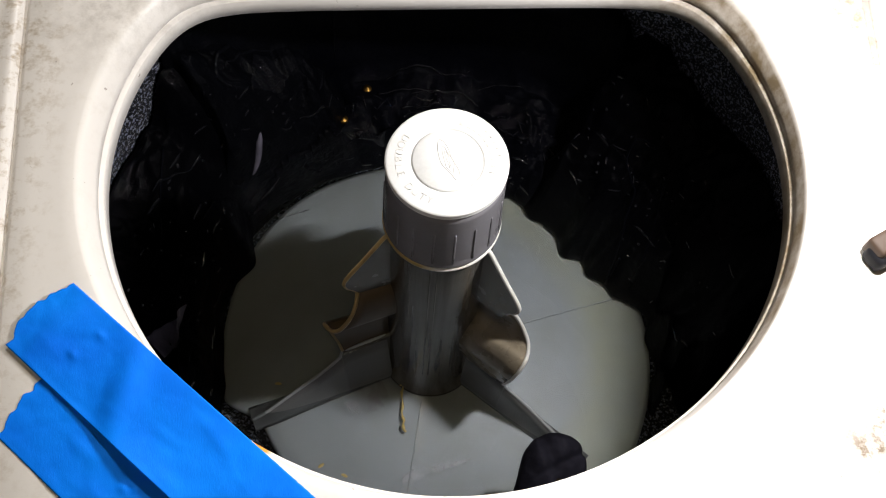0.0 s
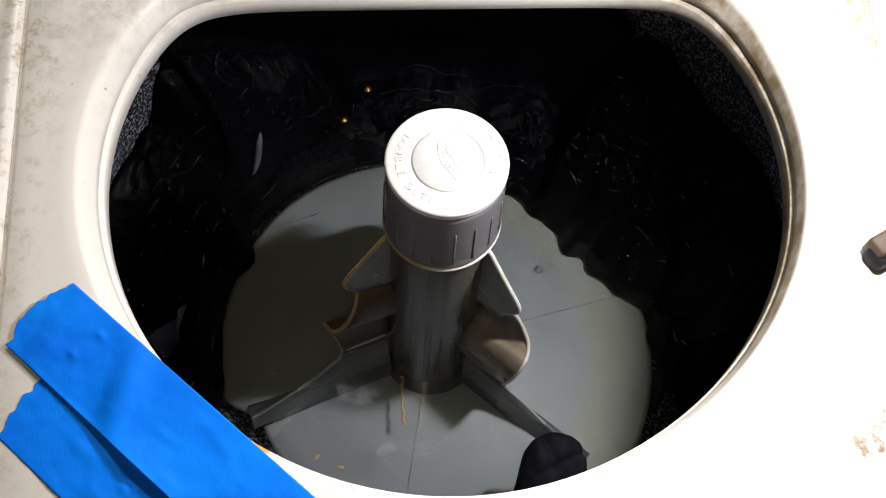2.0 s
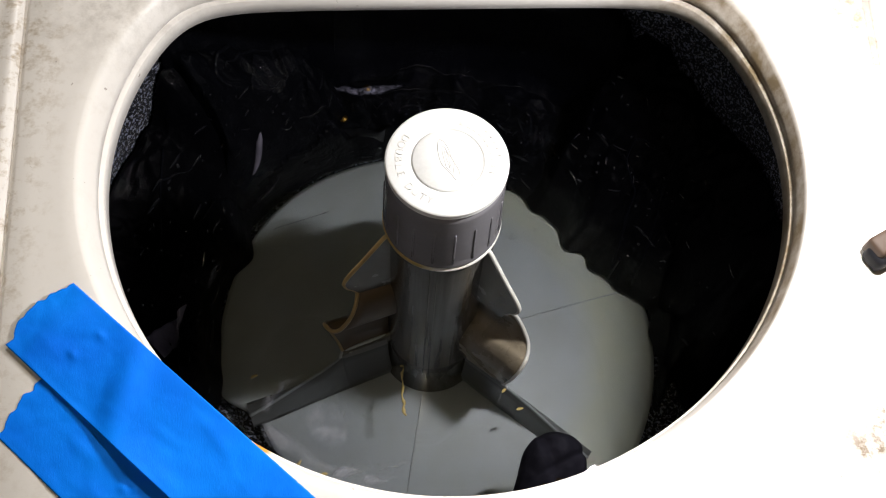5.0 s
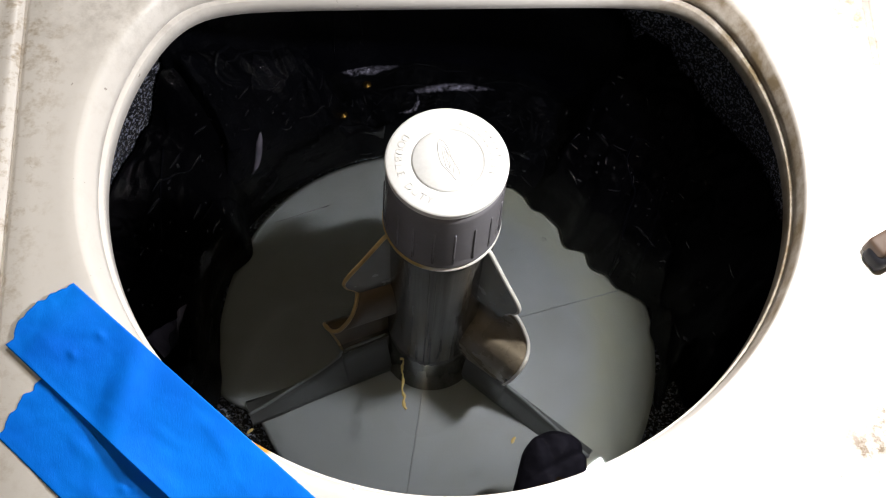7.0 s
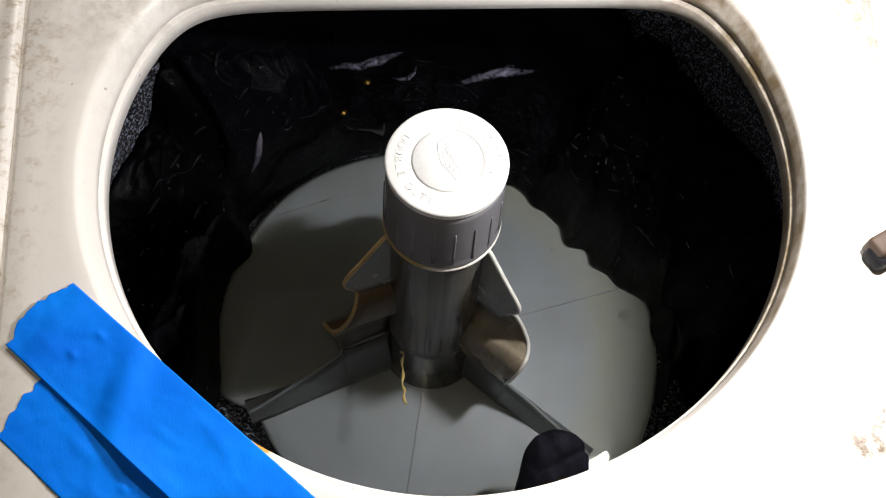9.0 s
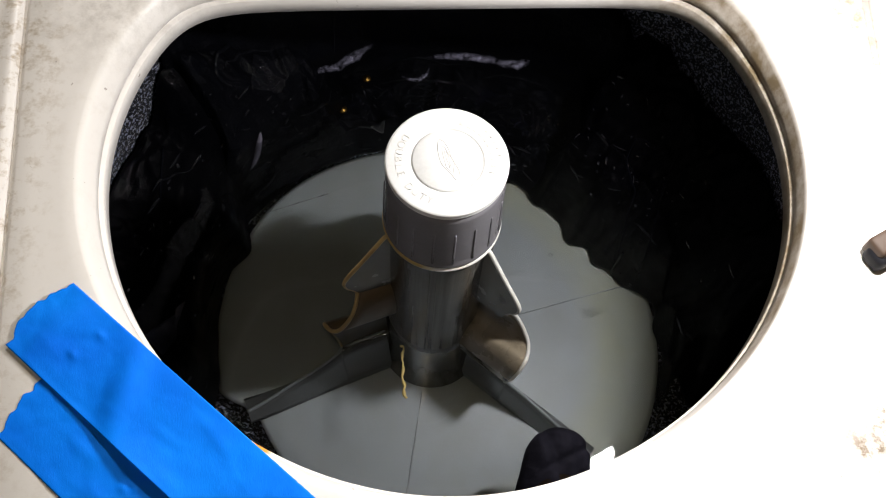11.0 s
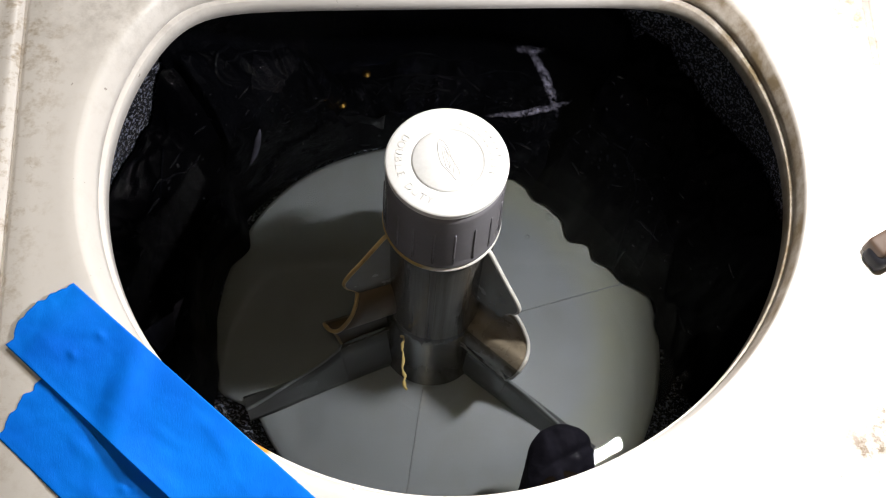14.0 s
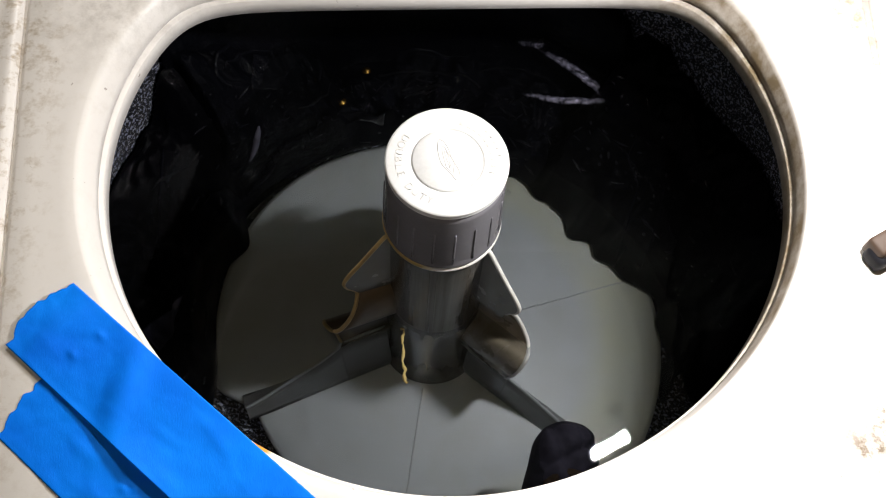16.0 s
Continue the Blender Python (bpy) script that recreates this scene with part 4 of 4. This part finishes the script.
def specks():
    bm = bmesh.new()
    for k in range(14):
        u = k / 13
        x, y = -0.024 + 0.052 * u + 0.002 * noise.noise(Vector((k, 1, 2))), -0.006 + 0.017 * u + 0.002 * noise.noise(Vector((k, 5, 2)))
        r = 0.0004 + 0.0009 * abs(noise.noise(Vector((k * 1.7, 3, 1))))
        tube(bm, [Vector((x - 2.2 * r, y - r, 0.0004)), Vector((x, y, 0.0006)), Vector((x + 2.2 * r, y + r, 0.0004))], r * 0.6, 6)
    return tagged(thing("lint", bm, DARK, "dark specks of lint drifting on the water", "lint"), kind="stuff")


SUDS_A = suds("foam_patch", 0.084, 0.014, 0.006, SUDS, 1.0, "pale streak of suds drifting on dark water")
SUDS_B = suds("foam_patch", 0.092, 0.013, -0.006, SUDS, 4.0, "long thin pale streak of suds drifting on dark water")
SUDS_C = suds("foam_patch", 0.088, 0.010, 0.005, SUDS, 7.0, "thin pale streak of suds drifting on dark water")
SUDS_D = suds("foam_patch", 0.034, 0.016, 0.003, SUDS, 9.0, "small bright patch of suds drifting on dark water")
SUDS_E = suds("foam_patch", 0.032, 0.006, 0.010, SUDS, 11.0, "small curl of suds drifting on dark water")
SCUM_A = ribbon("scum_film", ((-0.021, -0.004), (-0.010, 0.000), (0.002, 0.001), (0.013, 0.000), (0.019, 0.002)), 0.042, SCUM, 12.0, "rounded grey film of scum near the column")
SCUM_B = ribbon("scum_film", ((0.0131, 0.0601), (-0.0134, 0.0553), (-0.0289, 0.0391), (-0.0283, 0.0170), (-0.0148, -0.0050), (-0.0095, -0.0185), (0.0086, -0.0349), (0.0290, -0.0486), (0.0441, -0.0645)), 0.017, SCUM, 15.0, "long curling grey film of scum over the base")
SCUM_C = ribbon("scum_film", ((-0.0071, -0.021), (-0.0171, -0.0079), (-0.0222, 0.0026), (-0.0119, 0.0090), (0.0137, 0.0080), (0.0446, 0.0093)), 0.011, SCUM, 18.0, "hooked grey film of scum over the base")
SCUM_D = ribbon("scum_film", ((-0.0129, -0.0085), (-0.0103, -0.0009), (0.0103, 0.0035), (0.0200, 0.0059)), 0.012, SCUM, 21.0, "short grey film of scum over the base")
CRUMBS = [ribbon("soap_crumb", ((-0.003, 0.001), (0, 0), (0.003, -0.002)), 0.003, YELLOW, 30.0 + k, "yellowish crumb of undissolved soap on the water") for k in range(5)]
BUBBLES = [bubble(r) for r in (0.0040, 0.0036, 0.0048, 0.0040, 0.0042, 0.0016, 0.0015, 0.0015, 0.0013, 0.0022)]
THREAD = thread()
SPECKS = specks()


def motions():
    walk(W, [(t, pose(0, 0, z)) for t, z in LEVELS])
    walk(SLEEVE, [(t, pose(dx, dy, dz)) for t, dx, dy, dz in ((0.0, -0.004, -0.001, -0.032), (3.5, -0.004, -0.001, -0.030), (7.0, -0.005, -0.001, -0.026), (9.0, -0.004, -0.001, -0.021), (12.5, -0.003, 0, -0.013), (14.5, -0.001, 0, -0.006), (16.0, 0, 0, 0))])

    def float_along(ob, rows):
        full = []
        for (ta, xa, ya, ra), (tb, xb, yb, rb) in zip(rows, rows[1:]):
            n = max(1, round((tb - ta) / 1.0))
            for k in range(n):
                f = k / n
                t = ta + (tb - ta) * f
                full.append((t, pose(xa + (xb - xa) * f, ya + (yb - ya) * f, level(t), 0, 0, ra + (rb - ra) * f)))
        t, x, y, r = rows[-1]
        walk(ob, full + [(t, pose(x, y, level(t), 0, 0, r))])

    float_along(SUDS_A, [(0, -0.050, 0.245, 0), (4, -0.055, 0.262, 0), (6.3, -0.060, 0.282, 3), (7.2, -0.062, 0.281, 0), (8, -0.062, 0.280, 5), (8.4, -0.054, 0.280, 15), (9.2, -0.054, 0.276, 14), (11.4, -0.083, 0.264, 32), (12, -0.092, 0.256, 20), (12.6, -0.098, 0.250, 8), (13.4, -0.160, 0.226, 25), (14.3, -0.196, 0.212, 40), (16, -0.200, 0.212, 43)])
    float_along(SUDS_B, [(0, 0.029, 0.234, 0), (4.2, 0.025, 0.203, 0), (6.4, 0.030, 0.240, 0), (7.2, 0.032, 0.262, 2), (8, 0.038, 0.264, 3), (8.4, 0.068, 0.268, -14), (8.8, 0.077, 0.264, -4), (9.2, 0.079, 0.261, 18), (11.4, 0.049, 0.272, -10), (12, 0.060, 0.267, 3), (12.6, 0.077, 0.265, -12), (13.2, 0.094, 0.259, -25), (13.8, 0.116, 0.226, -76), (14.4, 0.124, 0.225, -68), (15.2, 0.140, 0.223, -49), (16, 0.149, 0.218, -45)])
    float_along(SUDS_C, [(0, 0.029, 0.225, 0), (9, 0.021, 0.166, 0), (12, 0.025, 0.160, -10), (12.7, 0.060, 0.195, -40), (13.2, 0.094, 0.216, -70), (13.8, 0.100, 0.190, 10), (14.4, 0.101, 0.185, 8), (15.2, 0.123, 0.182, 3), (16, 0.134, 0.187, -6)])
    float_along(SUDS_D, [(0, 0.028, 0.218, 0), (7.2, 0.025, 0.180, 0), (8.0, 0.062, 0.252, 10), (9.2, 0.083, 0.264, 15), (11.4, 0.0976, 0.261, 0), (12, 0.1055, 0.2610, 8), (12.6, 0.1090, 0.2595, 8), (13.2, 0.1051, 0.260, 0), (13.8, 0.107, 0.260, 0), (14.4, 0.109, 0.258, 0), (16, 0.1087, 0.2545, 0)])
    float_along(SUDS_E, [(0, 0.004, 0.244, 60), (6.8, -0.006, 0.230, 50), (7.6, -0.012, 0.255, 40), (8.8, -0.014, 0.260, 30), (9.2, -0.010, 0.256, 30), (11.4, 0.000, 0.240, 20), (12.5, 0.010, 0.205, 10), (13.5, 0.022, 0.175, 0), (16, 0.020, 0.149, 0)])
    float_along(SCUM_A, [(0, -0.064, -0.047, 60), (1.5, -0.068, -0.046, 40), (4.0, -0.0766, -0.0356, 0), (5.2, -0.105, -0.110, -25), (6.3, -0.130, -0.205, -50), (16, -0.130, -0.208, -50)])
    float_along(SCUM_B, [(0, -0.090, -0.175, 25), (1, -0.105, -0.152, 20), (2, -0.116, -0.125, 14), (3, -0.124, -0.090, 6), (4.0, -0.1222, -0.0572, 0), (5.4, -0.105, -0.140, 40), (6.4, -0.090, -0.216, 75), (16, -0.085, -0.224, 85)])
    float_along(SCUM_C, [(0, -0.005, -0.130, 12), (1, -0.012, -0.116, 8), (2, -0.028, -0.110, 6), (3, -0.052, -0.103, 3), (4.0, -0.0711, -0.0981, 0), (5.4, -0.060, -0.170, 10), (6.4, -0.045, -0.236, 20), (16, -0.045, -0.240, 20)])
    float_along(SCUM_D, [(0, 0.015, -0.115, 12), (1, 0.010, -0.112, 9), (2, -0.008, -0.108, 6), (3, -0.030, -0.105, 3), (4.0, -0.0524, -0.1010, 0), (5.4, -0.045, -0.170, 10), (6.4, -0.035, -0.236, 20), (16, -0.035, -0.240, 20)])
    for ob, (x, y, a) in zip(CRUMBS, ((-0.150, -0.030, 20), (-0.108, -0.112, 60), (-0.086, -0.122, 0), (0.062, -0.052, 40), (0.075, -0.070, 10))):
        float_along(ob, [(0, x, y, a), (4.0, x - 0.004, y + 0.004, a + 20), (6.3, x + 0.010 if x > 0 else x - 0.030, y - 0.03, a + 40), (9.5, x * 0.6, -0.238, a + 60), (16, x * 0.6, -0.240, a + 60)])
    paths = [
        [(0, 0.198, 0.052), (0.4, 0.184, 0.054), (0.8, 0.167, 0.058), (1.5, 0.143, 0.066), (2.0, 0.125, 0.077), (2.6, 0.107, 0.097), (3.2, 0.088, 0.120), (4.2, 0.066, 0.150), (9, 0.060, 0.205), (16, 0.030, 0.215)],
        [(0, 0.258, 0.027), (4, 0.243, 0.020), (9, 0.202, 0.013), (11.3, 0.174, 0.013), (12.5, 0.152, 0.014), (13.5, 0.126, 0.050), (14.5, 0.092, 0.092), (16, 0.072, 0.120)],
        [(0, -0.240, 0.043), (7, -0.225, 0.044), (11.3, -0.200, 0.057), (13, -0.188, 0.073), (14.5, -0.178, 0.079), (16, -0.160, 0.117)],
        [(0, 0.262, -0.02), (7, 0.258, -0.039), (11, 0.232, -0.065), (14.5, 0.206, -0.082), (16, 0.188, -0.066)],
        [(0, -0.262, 0.045), (7, -0.255, 0.012), (12.5, -0.227, -0.017), (14.5, -0.239, -0.012), (16, -0.247, -0.006)],
        [(0, 0.100, 0.235), (7, 0.111, 0.250), (9, 0.170, 0.216), (12.5, 0.172, 0.212), (16, 0.170, 0.214)],
        [(0, 0.110, 0.230), (7, 0.120, 0.240), (9, 0.182, 0.213), (12.5, 0.182, 0.211), (16, 0.180, 0.213)],
        [(0, 0.150, 0.210), (7, 0.150, 0.225), (9, 0.208, 0.186), (12.5, 0.202, 0.183), (16, 0.196, 0.181)],
        [(0, 0.190, 0.200), (7, 0.180, 0.215), (9, 0.232, 0.185), (12.5, 0.228, 0.182), (16, 0.226, 0.180)],
        [(0, 0.100, 0.150), (9, 0.115, 0.060), (12.5, 0.106, 0.038), (14.5, 0.080, 0.060), (16, 0.070, 0.090)],
    ]
    for ob, rows in zip(BUBBLES, paths):
        float_along(ob, [(t, x, y, 0) for t, x, y in rows])
    float_along(THREAD, [(0, THREAD_AT[0][0], THREAD_AT[0][1], 0), (7, THREAD_AT[1][0], THREAD_AT[1][1], 0), (12.5, THREAD_AT[2][0], THREAD_AT[2][1], 0), (16, THREAD_AT[3][0], THREAD_AT[3][1], 0)])
    float_along(SPECKS, [(0, -0.150, 0.150, 0), (3.5, -0.128, 0.118, 0), (7, -0.122, 0.112, 0), (11, -0.122, 0.106, 0), (12.5, -0.117, 0.104, 5), (16, -0.120, 0.140, 10)])


THREAD_AT = ((-0.031, -0.036), (-0.031, -0.036), (-0.031, -0.036), (-0.031, -0.036))
motions()
